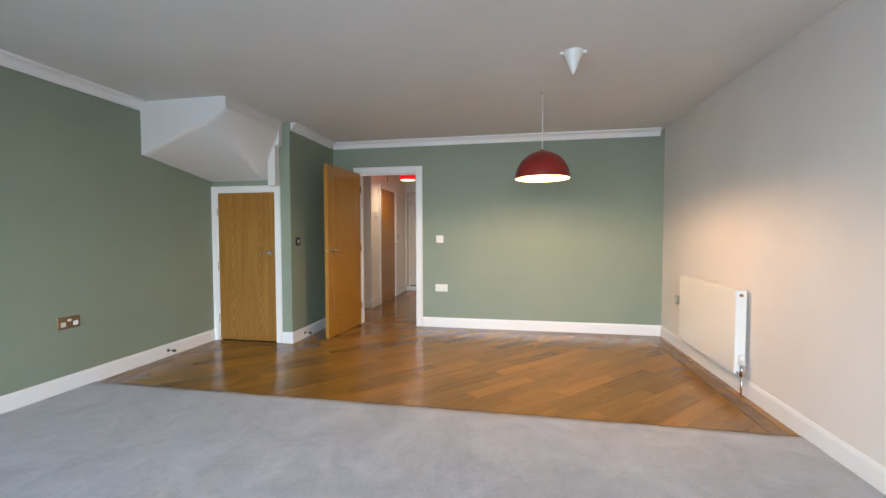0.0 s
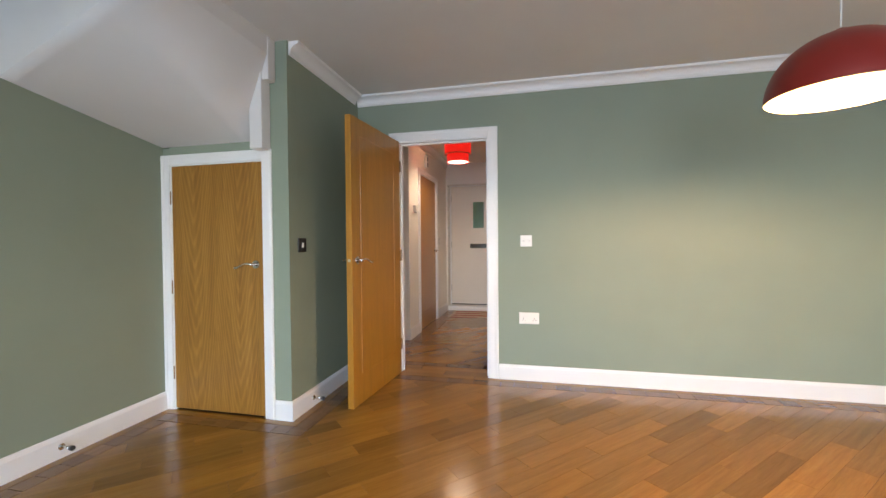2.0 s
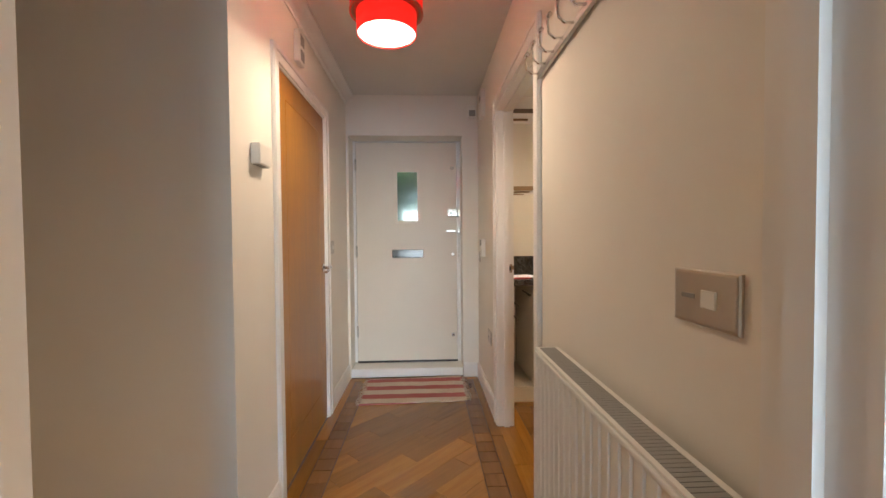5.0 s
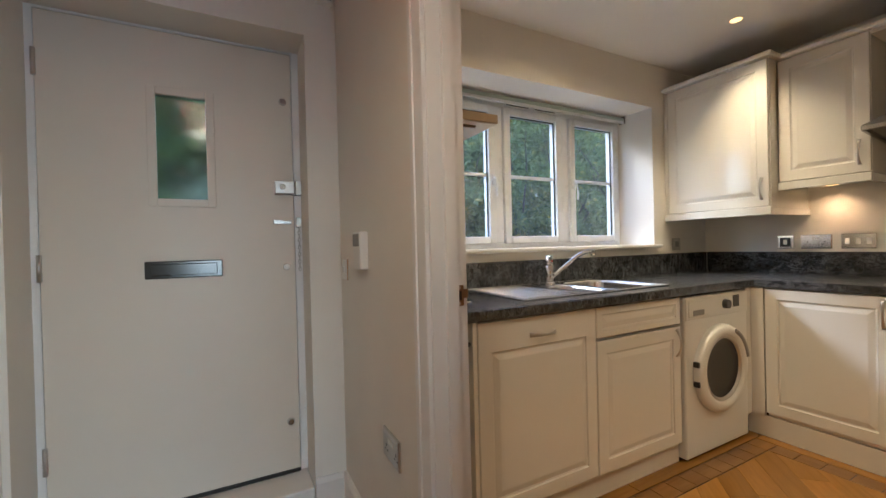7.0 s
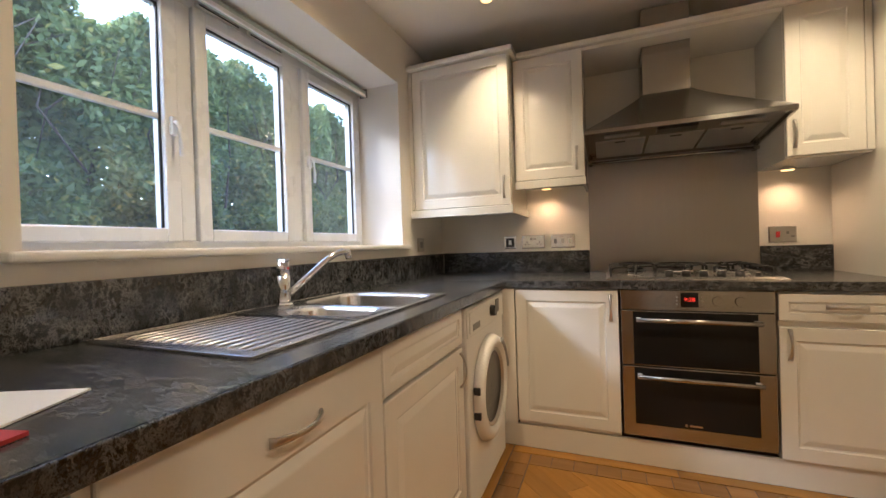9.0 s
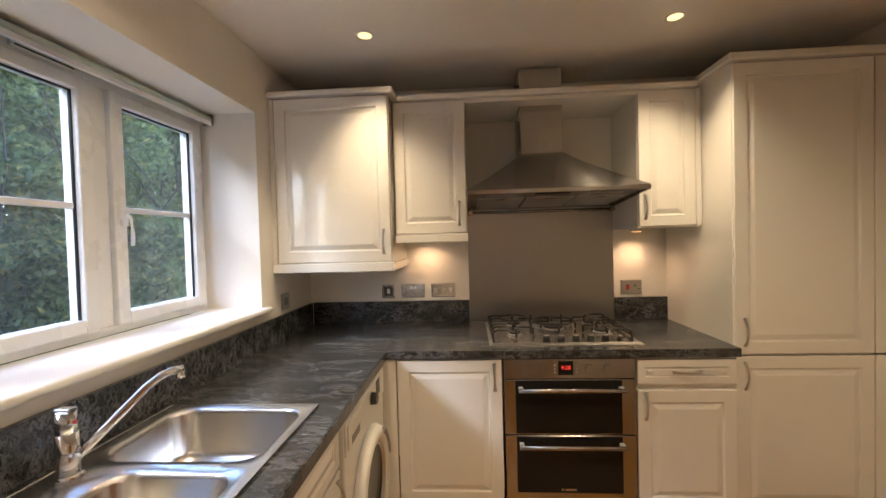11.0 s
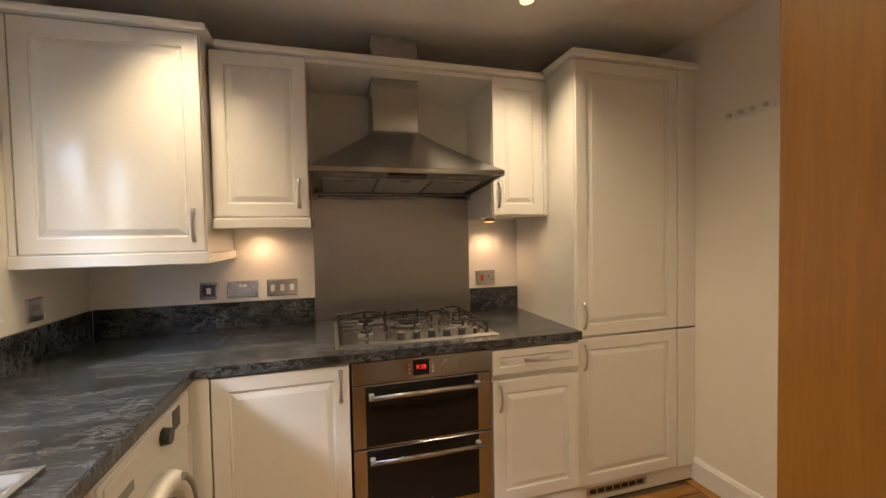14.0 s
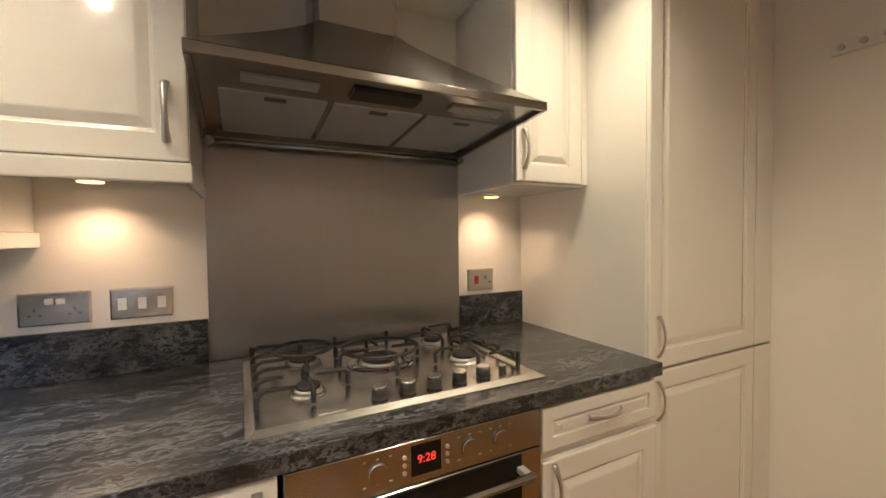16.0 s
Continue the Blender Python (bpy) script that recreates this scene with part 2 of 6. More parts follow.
def carpet_mat():
    m, nt, p = nodes_of("grey_cut_pile_carpet")
    v = coords(nt)
    sweep = noise_tex(nt, v, 2.3, 5, 0.6, 1.4)
    tuft = noise_tex(nt, v, 150, 4, 0.75)
    mid_n = noise_tex(nt, v, 22, 6, 0.7, 0.8)
    c = ramp(nt, sweep, [(0.30, (0.36, 0.358, 0.36)), (0.52, (0.44, 0.438, 0.44)), (0.72, (0.52, 0.518, 0.52))])
    c = mix(nt, "MULTIPLY", c, ramp(nt, mid_n, [(0.3, (0.82, 0.82, 0.82)), (0.7, (1.08, 1.08, 1.08))]), 0.7)
    c = mix(nt, "MULTIPLY", c, ramp(nt, tuft, [(0.3, (0.72, 0.72, 0.72)), (0.65, (1.1, 1.1, 1.1))]), 0.6)
    nt.links.new(c, p.inputs["Base Color"])
    p.inputs["Roughness"].default_value = 0.95
    p.inputs["Sheen Weight"].default_value = 0.3
    bump(nt, p, mix(nt, "ADD", tuft, sweep, 0.5), 0.8, 0.006)
    return m


M_CARPET = carpet_mat()


def worktop_mat():
    m, nt, p = nodes_of("black_marbled_laminate")
    v = coords(nt, (2.4, 0.85, 1.6))
    cloud = noise_tex(nt, v, 6, 7, 0.68, 1.6)
    vein = noise_tex(nt, v, 13, 10, 0.78, 0.2)
    base = ramp(nt, cloud, [(0.35, (0.008, 0.009, 0.010)), (0.6, (0.022, 0.025, 0.029)), (0.8, (0.055, 0.062, 0.070))])
    streak = ramp(nt, vein, [(0.46, (0, 0, 0)), (0.505, (0.15, 0.155, 0.165)), (0.54, (0, 0, 0))])
    hair = ramp(nt, noise_tex(nt, v, 30, 8, 0.7, 0.9), [(0.47, (0, 0, 0)), (0.50, (0.055, 0.056, 0.058)), (0.53, (0, 0, 0))])
    patch = ramp(nt, noise_tex(nt, v, 5, 6), [(0.34, (0.10, 0.10, 0.10)), (0.62, (1, 1, 1))])
    c = mix(nt, "ADD", base, mix(nt, "MULTIPLY", mix(nt, "ADD", streak, hair, 1.0), patch, 1.0), 0.9)
    nt.links.new(c, p.inputs["Base Color"])
    p.inputs["Roughness"].default_value = 0.23
    p.inputs["IOR"].default_value = 1.6
    bump(nt, p, noise_tex(nt, v, 160, 4), 0.06, 0.0008)
    return m


M_TOP = worktop_mat()


def glass_mat():
    m, nt, p = nodes_of("clear_window_glass")
    nt.nodes.remove(p)
    out = nt.nodes["Material Output"]
    tr = nt.nodes.new("ShaderNodeBsdfTransparent")
    gl = nt.nodes.new("ShaderNodeBsdfGlossy")
    gl.inputs["Roughness"].default_value = 0.02
    lw = nt.nodes.new("ShaderNodeLayerWeight")
    pw = nt.nodes.new("ShaderNodeMath")
    pw.operation = "POWER"
    nt.links.new(lw.outputs["Facing"], pw.inputs[0])
    pw.inputs[1].default_value = 5.0
    fr = nt.nodes.new("ShaderNodeMath")
    fr.operation = "MULTIPLY_ADD"
    nt.links.new(pw.outputs[0], fr.inputs[0])
    fr.inputs[1].default_value = 0.85
    fr.inputs[2].default_value = 0.045
    ms = nt.nodes.new("ShaderNodeMixShader")
    nt.links.new(fr.outputs[0], ms.inputs[0])
    nt.links.new(tr.outputs[0], ms.inputs[1])
    nt.links.new(gl.outputs[0], ms.inputs[2])
    # thin translucent layer imitates the hazy glare that veils the pane
    haze = nt.nodes.new("ShaderNodeBsdfTranslucent")
    haze.inputs["Color"].default_value = (0.85, 0.88, 0.9, 1)
    haze_amount = ramp(nt, noise_tex(nt, coords(nt), 3.0, 5), [(0.3, (0.008, 0.008, 0.008)), (0.7, (0.022, 0.022, 0.022))])
    md = nt.nodes.new("ShaderNodeMixShader")
    nt.links.new(haze_amount, md.inputs[0])
    nt.links.new(ms.outputs[0], md.inputs[1])
    nt.links.new(haze.outputs[0], md.inputs[2])
    nt.links.new(md.outputs[0], out.inputs["Surface"])
    return m


M_GLASS = glass_mat()


def obscure_mat():
    m, nt, p = nodes_of("lightly_obscured_door_glass")
    p.inputs["Base Color"].default_value = (0.50, 0.68, 0.58, 1)
    p.inputs["Transmission Weight"].default_value = 1.0
    p.inputs["Roughness"].default_value = 0.12
    p.inputs["IOR"].default_value = 1.45
    p.inputs["Coat Weight"].default_value = 1.0
    p.inputs["Coat Roughness"].default_value = 0.03
    bump(nt, p, noise_tex(nt, coords(nt), 60, 2), 0.15, 0.002)
    return m


M_OBSCURE = obscure_mat()
M_DARKCHROME = paint("dark_chrome", (0.07, 0.067, 0.064), 0.16, 0.06, 60, 0.0, metal=1.0)


def glow(name, colour, strength):
    m, nt, p = nodes_of(name)
    p.inputs["Base Color"].default_value = (*colour, 1)
    p.inputs["Emission Color"].default_value = (*colour, 1)
    p.inputs["Emission Strength"].default_value = strength
    return m


M_BULB = glow("lit_bulb", (1.0, 0.78, 0.50), 0.5)
M_SPOT = glow("lit_downlight", (1.0, 0.57, 0.20), 0.27)
M_LED = glow("red_clock_digits", (1.0, 0.05, 0.03), 0.09)


def cloth_shade():
    m, nt, p = nodes_of("lit_red_fabric_shade")
    v = coords(nt)
    weave = noise_tex(nt, v, 300, 3)
    c = ramp(nt, weave, [(0.3, (0.40, 0.010, 0.008)), (0.7, (0.52, 0.016, 0.012))])
    nt.links.new(c, p.inputs["Base Color"])
    p.inputs["Roughness"].default_value = 0.8
    tl = nt.nodes.new("ShaderNodeBsdfTranslucent")
    nt.links.new(c, tl.inputs["Color"])
    ms = nt.nodes.new("ShaderNodeMixShader")
    ms.inputs[0].default_value = 0.02
    p.inputs["Emission Color"].default_value = (0.95, 0.02, 0.01, 1)
    p.inputs["Emission Strength"].default_value = 0.055
    nt.links.new(p.outputs[0], ms.inputs[1])
    nt.links.new(tl.outputs[0], ms.inputs[2])
    nt.links.new(ms.outputs[0], nt.nodes["Material Output"].inputs["Surface"])
    bump(nt, p, weave, 0.3, 0.001)
    return m


M_CLOTH = cloth_shade()


def rag_mat():
    m, nt, p = nodes_of("striped_rag_rug")
    tc = nt.nodes.new("ShaderNodeTexCoord")
    sep = nt.nodes.new("ShaderNodeSeparateXYZ")
    nt.links.new(tc.outputs["Object"], sep.inputs[0])
    wob = nt.nodes.new("ShaderNodeMath")
    wob.operation = "MULTIPLY_ADD"
    nt.links.new(noise_tex(nt, tc.outputs["Object"], 14, 3), wob.inputs[0])
    wob.inputs[1].default_value = 0.02
    nt.links.new(sep.outputs["Y"], wob.inputs[2])
    per = nt.nodes.new("ShaderNodeMath")
    per.operation = "MULTIPLY"
    nt.links.new(wob.outputs[0], per.inputs[0])
    per.inputs[1].default_value = 1 / 0.165
    fr = nt.nodes.new("ShaderNodeMath")
    fr.operation = "FRACT"
    nt.links.new(per.outputs[0], fr.inputs[0])
    c = ramp(nt, fr.outputs[0], [(0.0, (0.42, 0.13, 0.12)), (0.46, (0.40, 0.12, 0.115)), (0.50, (0.62, 0.54, 0.44)), (0.96, (0.60, 0.52, 0.42))])
    speck = noise_tex(nt, coords(nt, (60, 160, 60)), 1.2, 3)
    c = mix(nt, "MULTIPLY", c, ramp(nt, speck, [(0.3, (0.7, 0.68, 0.66)), (0.6, (1.08, 1.06, 1.04))]), 0.8)
    nt.links.new(c, p.inputs["Base Color"])
    p.inputs["Roughness"].default_value = 0.95
    bump(nt, p, speck, 0.7, 0.004)
    return m


M_RAG = rag_mat()


def leaf_mat(name, a, b, c):
    m, nt, p = nodes_of(name)
    geo = nt.nodes.new("ShaderNodeNewGeometry")
    col = ramp(nt, geo.outputs["Random Per Island"], [(0.0, a), (0.55, b), (0.92, b), (1.0, c)])
    nt.links.new(col, p.inputs["Base Color"])
    p.inputs["Roughness"].default_value = 0.5
    tl = nt.nodes.new("ShaderNodeBsdfTranslucent")
    nt.links.new(col, tl.inputs["Color"])
    ms = nt.nodes.new("ShaderNodeMixShader")
    ms.inputs[0].default_value = 0.5
    nt.links.new(p.outputs[0], ms.inputs[1])
    nt.links.new(tl.outputs[0], ms.inputs[2])
    nt.links.new(ms.outputs[0], nt.nodes["Material Output"].inputs["Surface"])
    return m


M_LEAF = leaf_mat("hedge_leaves", (0.08, 0.12, 0.045), (0.22, 0.265, 0.095), (0.52, 0.43, 0.12))

# ---------------------------------------------------------------- builders
SPOTS = {}


def thing(name, at, label, category, group="", kind=""):
    ob = new(name)
    ob.location = at
    ob.empty_display_size = 0.05
    SPOTS[ob] = Vector(at)
    return tagged(ob, label, category, group, kind)


def part(name, bm, material, parent=None, label=""):
    """Links a bmesh, drawn in world places, as one mesh object with its origin in its middle."""
    bmesh.ops.recalc_face_normals(bm, faces=bm.faces)
    lo = Vector([min(v.co[i] for v in bm.verts) for i in range(3)])
    hi = Vector([max(v.co[i] for v in bm.verts) for i in range(3)])
    mid = (lo + hi) / 2
    if parent is None:
        mid.z = lo.z
    bmesh.ops.translate(bm, verts=bm.verts, vec=-mid)
    me = bpy.data.meshes.new(name)
    bm.to_mesh(me)
    bm.free()
    me.materials.append(material)
    ob = new(name, me)
    ob.location = mid
    if parent is not None:
        ob.parent = parent
        ob.location = mid - SPOTS[parent]
    SPOTS[ob] = mid
    return tagged(ob, label) if label else ob


def lone(name, bm, material, label, category, group="", kind=""):
    return tagged(part(name, bm, material), label, category, group, kind)


def box(x0, x1, y0, y1, z0, z1, bev=0.0, seg=2, bm=None):
    """A box, its edges rounded by bev, in a bmesh of its own or added to bm."""
    b = bmesh.new()
    bmesh.ops.create_cube(b, size=1.0)
    for v in b.verts:
        v.co = Vector(((x0 + x1) / 2 + v.co.x * (x1 - x0), (y0 + y1) / 2 + v.co.y * (y1 - y0), (z0 + z1) / 2 + v.co.z * (z1 - z0)))
    if bev > 0:
        bmesh.ops.bevel(b, geom=b.edges[:], offset=bev, segments=seg, affect="EDGES", profile=0.5)
    if bm is None:
        return b
    return join(bm, b)


def join(bm, b):
    me = bpy.data.meshes.new("joint")
    b.to_mesh(me)
    b.free()
    bm.from_mesh(me)
    bpy.data.meshes.remove(me)
    return bm


def cyl(p, q, r, n=20, r2=None, bm=None, smooth=True):
    """A capped cylinder or cone from p to q."""
    p, q = Vector(p), Vector(q)
    b = bmesh.new()
    bmesh.ops.create_cone(b, cap_ends=True, segments=n, radius1=r, radius2=r if r2 is None else r2, depth=(q - p).length)
    turn = (q - p).to_track_quat("Z", "Y").to_matrix().to_4x4()
    bmesh.ops.transform(b, matrix=Matrix.Translation((p + q) / 2) @ turn, verts=b.verts)
    for f in b.faces:
        f.smooth = smooth and len(f.verts) == 4
    return b if bm is None else join(bm, b)


def tube(points, radii, n=10, flat=1.0, up=(0, 0, 1), bm=None):
    """A tube swept along points; radii per point; flat squeezes it along up."""
    b = bmesh.new()
    pts = [Vector(p) for p in points]
    rings = []
    for i, p in enumerate(pts):
        d = (pts[min(i + 1, len(pts) - 1)] - pts[max(i - 1, 0)]).normalized()
        u = Vector(up)
        side = d.cross(u)
        side = side.normalized() if side.length > 1e-4 else Vector((1, 0, 0))
        u2 = side.cross(d).normalized()
        r = radii[i] if isinstance(radii, (list, tuple)) else radii
        rings.append([b.verts.new(p + side * (r * math.cos(a)) + u2 * (r * flat * math.sin(a))) for a in [2 * math.pi * k / n for k in range(n)]])
    for a, c in zip(rings, rings[1:]):
        for k in range(n):
            b.faces.new((a[k], a[(k + 1) % n], c[(k + 1) % n], c[k])).smooth = True
    b.faces.new(rings[0])
    b.faces.new(rings[-1])
    return b if bm is None else join(bm, b)


def lathe(profile, at, n=40, close=False):
    """A surface turned about the upright axis through at; profile rows are radius, height."""
    b = bmesh.new()
    rings = [[b.verts.new(Vector(at) + Vector((r * math.cos(2 * math.pi * k / n), r * math.sin(2 * math.pi * k / n), z))) for k in range(n)] for r, z in profile]
    pairs = list(zip(rings, rings[1:])) + ([(rings[-1], rings[0])] if close else [])
    for a, c in pairs:
        for k in range(n):
            b.faces.new((a[k], a[(k + 1) % n], c[(k + 1) % n], c[k])).smooth = True
    return b


def prism(poly, axis, lo, hi):
    """A closed profile, as pairs in the two axes other than axis, drawn out from lo to hi."""
    b = bmesh.new()

    def place(p, w):
        rest = list(p)
        rest.insert(axis, w)
        return b.verts.new(rest)

    a = [place(p, lo) for p in poly]
    c = [place(p, hi) for p in poly]
    b.faces.new(a)
    b.faces.new(c[::-1])
    for i in range(len(poly)):
        j = (i + 1) % len(poly)
        b.faces.new((a[i], a[j], c[j], c[i]))
    return b


def rings_mesh(T, loops):
    """Rectangular loops (u0, u1, v0, v1, n), joined one to the next, the last one filled. T turns (u, v, n) into a place."""
    b = bmesh.new()
    made = []
    for u0, u1, v0, v1, n in loops:
        made.append([b.verts.new(T(u, v, n)) for u, v in ((u0, v0), (u1, v0), (u1, v1), (u0, v1))])
    for a, c in zip(made, made[1:]):
        for k in range(4):
            b.faces.new((a[k], a[(k + 1) % 4], c[(k + 1) % 4], c[k]))
    b.faces.new(made[-1])
    b.faces.new(made[0][::-1])
    return b


def panel_front(T, w, h, t=0.019, edge=0.058, top=None):
    """A cabinet front with rounded edges, a moulded groove and a raised field."""
    top = edge if top is None else top

    def loop(d, n):
        return (edge + d, w - edge - d, edge + d, h - top - d, n)

    return rings_mesh(T, [(0, w, 0, h, -t), (0, w, 0, h, -0.004), (0.0015, w - 0.0015, 0.0015, h - 0.0015, -0.0012), (0.004, w - 0.004, 0.004, h - 0.004, 0),
                          loop(0, 0), loop(0.003, -0.0055), loop(0.010, -0.0068), loop(0.015, -0.0052), loop(0.031, -0.0006), loop(0.035, 0.0)])


def facing_x(x, y, z):
    """Fronts that look towards -x: u runs towards -y."""
    return lambda u, v, n: Vector((x - n, y - u, z + v))


def facing_y(x, y, z):
    """Fronts that look towards -y: u runs towards +x."""
    return lambda u, v, n: Vector((x + u, y - n, z + v))


def bow_handle(T, u, v, upright, length=0.13):
    """A bowed satin handle with flattened ends, centred at (u, v) on a front."""
    pts, rad = [], []
    for i in range(15):
        s = i / 14
        a = (s - 0.5) * length
        out = 0.004 + 0.024 * math.sin(math.pi * s) ** 0.75
        pts.append(T(u + (0 if upright else a), v + (a if upright else 0), out))
        rad.append(0.0095 - 0.0042 * math.sin(math.pi * s))
    o = T(0, 0, 1) - T(0, 0, 0)
    return tube(pts, rad, 10, 0.55, o)


def lever(at, out, along, bm=None):
    """A lever handle: round rose, neck and a waved grip."""
    at, out, along = Vector(at), Vector(out).normalized(), Vector(along).normalized()
    b = cyl(at, at + out * 0.009, 0.026, 28)
    cyl(at + out * 0.009, at + out * 0.050, 0.0095, 16, bm=b)
    pts, rad = [], []
    for i in range(13):
        s = i / 12
        pts.append(at + out * (0.050 + 0.006 * math.sin(3.0 * s)) + along * (-0.008 + 0.125 * s) + Vector((0, 0, 0.010 * math.sin(2.6 * s * math.pi / 1.6) - 0.010 * s)))
        rad.append(0.0105 - 0.003 * math.sin(math.pi * s))
    tube(pts, rad, 12, 0.8, (0, 0, 1), bm=b)
    return b

# ---------------------------------------------------------------- the shell
XL, XR, YG, YC, YR, ZC = -2.165, 2.83, 5.875, 4.835, -1.6, 2.38
XN = -1.215          # side of the nib beside the cupboard
YH = 5.985           # back of the wall between living room, hall and kitchen
HL, HR, HE = -1.105, 0.0, 8.97
KL, KR, KW = 0.10, 2.885, 9.0
D1, D2, DH = -0.855, -0.08, 1.975      # living room doorway
K1, K2 = 7.178, 8.056                   # kitchen doorway


def wall(name, material, label, *boxes):
    b = bmesh.new()
    for q in boxes:
        box(*q, bm=b)
    return lone(name, b, material, label, "wall", kind="structure")


wall("wall_west", M_GREEN, "sage green painted living room side wall", (XL - 0.1, XL, YR, 5.975, 0, ZC))
wall("wall_east", M_MAGNOLIA, "off-white painted living room side wall", (XR, XR + 0.1, YR, 5.93, 0, ZC))
wall("wall_cupboard", M_GREEN, "sage green wall round the under-stair cupboard door",
     (XL, -2.108, YC, YC + 0.1, 0, 1.76), (-1.392, XN, YC, YC + 0.1, 0, ZC), (-2.108, -1.392, YC, YC + 0.1, 1.652, 1.78))
wall("wall_nib", M_GREEN, "sage green return wall behind the open oak door", (XN - 0.1, XN, YC + 0.1, YG, 0, ZC))
wall("wall_north_living", M_GREEN, "sage green painted end wall with a doorway",
     (XL, D1, YG, YG + 0.055, 0, ZC), (D2, XR, YG, YG + 0.055, 0, ZC), (D1, D2, YG, YG + 0.055, DH, ZC))
wall("wall_south_hall", M_WHITE, "warm white wall backing the living room wall",
     (XL, D1, YG + 0.055, YH, 0, ZC), (D2, KR + 0.1, YG + 0.055, YH, 0, ZC), (D1, D2, YG + 0.055, YH, DH, ZC))
wall("wall_rear", M_MAGNOLIA, "off-white rear wall with a wide window opening",
     (XL, -1.35, YR - 0.1, YR, 0, ZC), (2.15, XR, YR - 0.1, YR, 0, ZC), (-1.35, 2.15, YR - 0.1, YR, 0, 0.12), (-1.35, 2.15, YR - 0.1, YR, 2.16, ZC))
wall("wall_hall_west", M_WHITE, "warm white hall wall with an oak door",
     (HL - 0.1, HL, 6.97, 7.405, 0, ZC), (HL - 0.1, HL, 8.252, HE, 0, ZC), (HL - 0.1, HL, 7.405, 8.252, 1.978, ZC))
wall("wall_hall_return", M_WHITE, "white wall of the stair recess", (-2.1, HL - 0.1, 6.97, 7.07, 0, ZC))
wall("wall_stair_recess", M_WHITE, "plain white wall closing the stair recess", (-2.2, -2.1, YH, 7.07, 0, ZC))
wall("wall_hall_end", M_WHITE, "warm white wall round the deep front door recess",
     (HL - 0.1, -1.085, HE, 9.22, 0, ZC), (-0.135, HR, HE, 9.22, 0, ZC), (-1.085, -0.135, HE, 9.22, 2.045, ZC))
wall("wall_hall_east", M_WHITE, "warm white partition between hall and kitchen",
     (HR, KL, YH, K1, 0, ZC), (HR, KL, K2, 9.22, 0, ZC), (HR, KL, K1, K2, DH, ZC))
wall("wall_kitchen_north", M_WHITE, "white kitchen window wall with a deep reveal",
     (KL, 0.535, KW, 9.38, 0, ZC), (2.25, KR + 0.1, KW, 9.38, 0, ZC), (0.535, 2.25, KW, 9.38, 0, 1.07), (0.535, 2.25, KW, 9.38, 2.075, ZC))
wall("wall_kitchen_east", M_WHITE, "white kitchen wall behind the hob", (KR, KR + 0.1, YH, KW, 0, ZC))
wall("wall_outside", M_BRICK, "brick outer leaf of the house", (-3.0, -1.10, 9.22, 9.38, -0.15, 2.7), (-0.12, 0.10, 9.22, 9.38, -0.15, 2.7), (-1.10, -0.12, 9.22, 9.38, 2.08, 2.7), (2.99, 5.0, 9.22, 9.38, -0.15, 2.7))

for nm, q in (("ceiling_living", (XL - 0.1, XR + 0.1, YR - 0.1, YG + 0.055, ZC, ZC + 0.12)),
              ("ceiling_hall", (-2.2, KL, YG + 0.056, 9.38, ZC, ZC + 0.12)),
              ("ceiling_kitchen", (KL + 0.001, KR + 0.1, YG + 0.056, 9.38, ZC, ZC + 0.12))):
    lone(nm, box(*q), M_WHITE if nm == "ceiling_kitchen" else M_CEIL, "matt white plastered ceiling", "ceiling", kind="structure")

# stair bulkhead under the ceiling, with its twisted soffit
b = bmesh.new()
Y0, N = 3.985, 14
cols = []
for i in range(15):
    s = i / 14
    cols.append((XL + (-1.297 - XL) * s, 1.91 + 0.37 * s, 1.77 + 0.50 * max(0.0, (s - 0.80) / 0.20) ** 1.1))
low = [[b.verts.new((x, Y0 + (YC - Y0) * j / N, f + (k - f) * j / N)) for j in range(N + 1)] for x, f, k in cols]
top = [[b.verts.new((x, Y0 + (YC - Y0) * j / N, ZC)) for j in range(N + 1)] for x, f, k in cols]
for i in range(14):
    for j in range(N):
        b.faces.new((low[i][j], low[i + 1][j], low[i + 1][j + 1], low[i][j + 1])).smooth = True
    b.faces.new((low[i][0], low[i + 1][0], top[i + 1][0], top[i][0]))
for j in range(N):
    b.faces.new((low[14][j], low[14][j + 1], top[14][j + 1], top[14][j]))
lone("stair_bulkhead", b, M_CEIL, "white boxed underside of the stairs below the ceiling", "bulkhead", kind="structure")
lone("stair_boxing", box(-1.42, -1.333, 4.745, YC - 0.003, 1.70, 2.16, 0.006), M_CEIL, "white boxed-in post above the cupboard door", "boxing", kind="structure")
lone("stair_string_end", box(-1.385, -1.293, 4.76, YC - 0.003, 2.12, ZC - 0.004, 0.006), M_CEIL, "white boxed stair string under the ceiling", "boxing", kind="structure")


# coving
def cove(d, z0=2.298):
    pts = [(0, z0), (0.010, z0), (0.010, z0 + 0.008)]
    for i in range(7):
        a = i / 6 * math.pi / 2
        pts.append((0.014 + 0.052 * (1 - math.cos(a)), z0 + 0.012 + 0.052 * math.sin(a)))
    pts += [(0.070, z0 + 0.070), (0.070, ZC), (0, ZC)]
    return pts


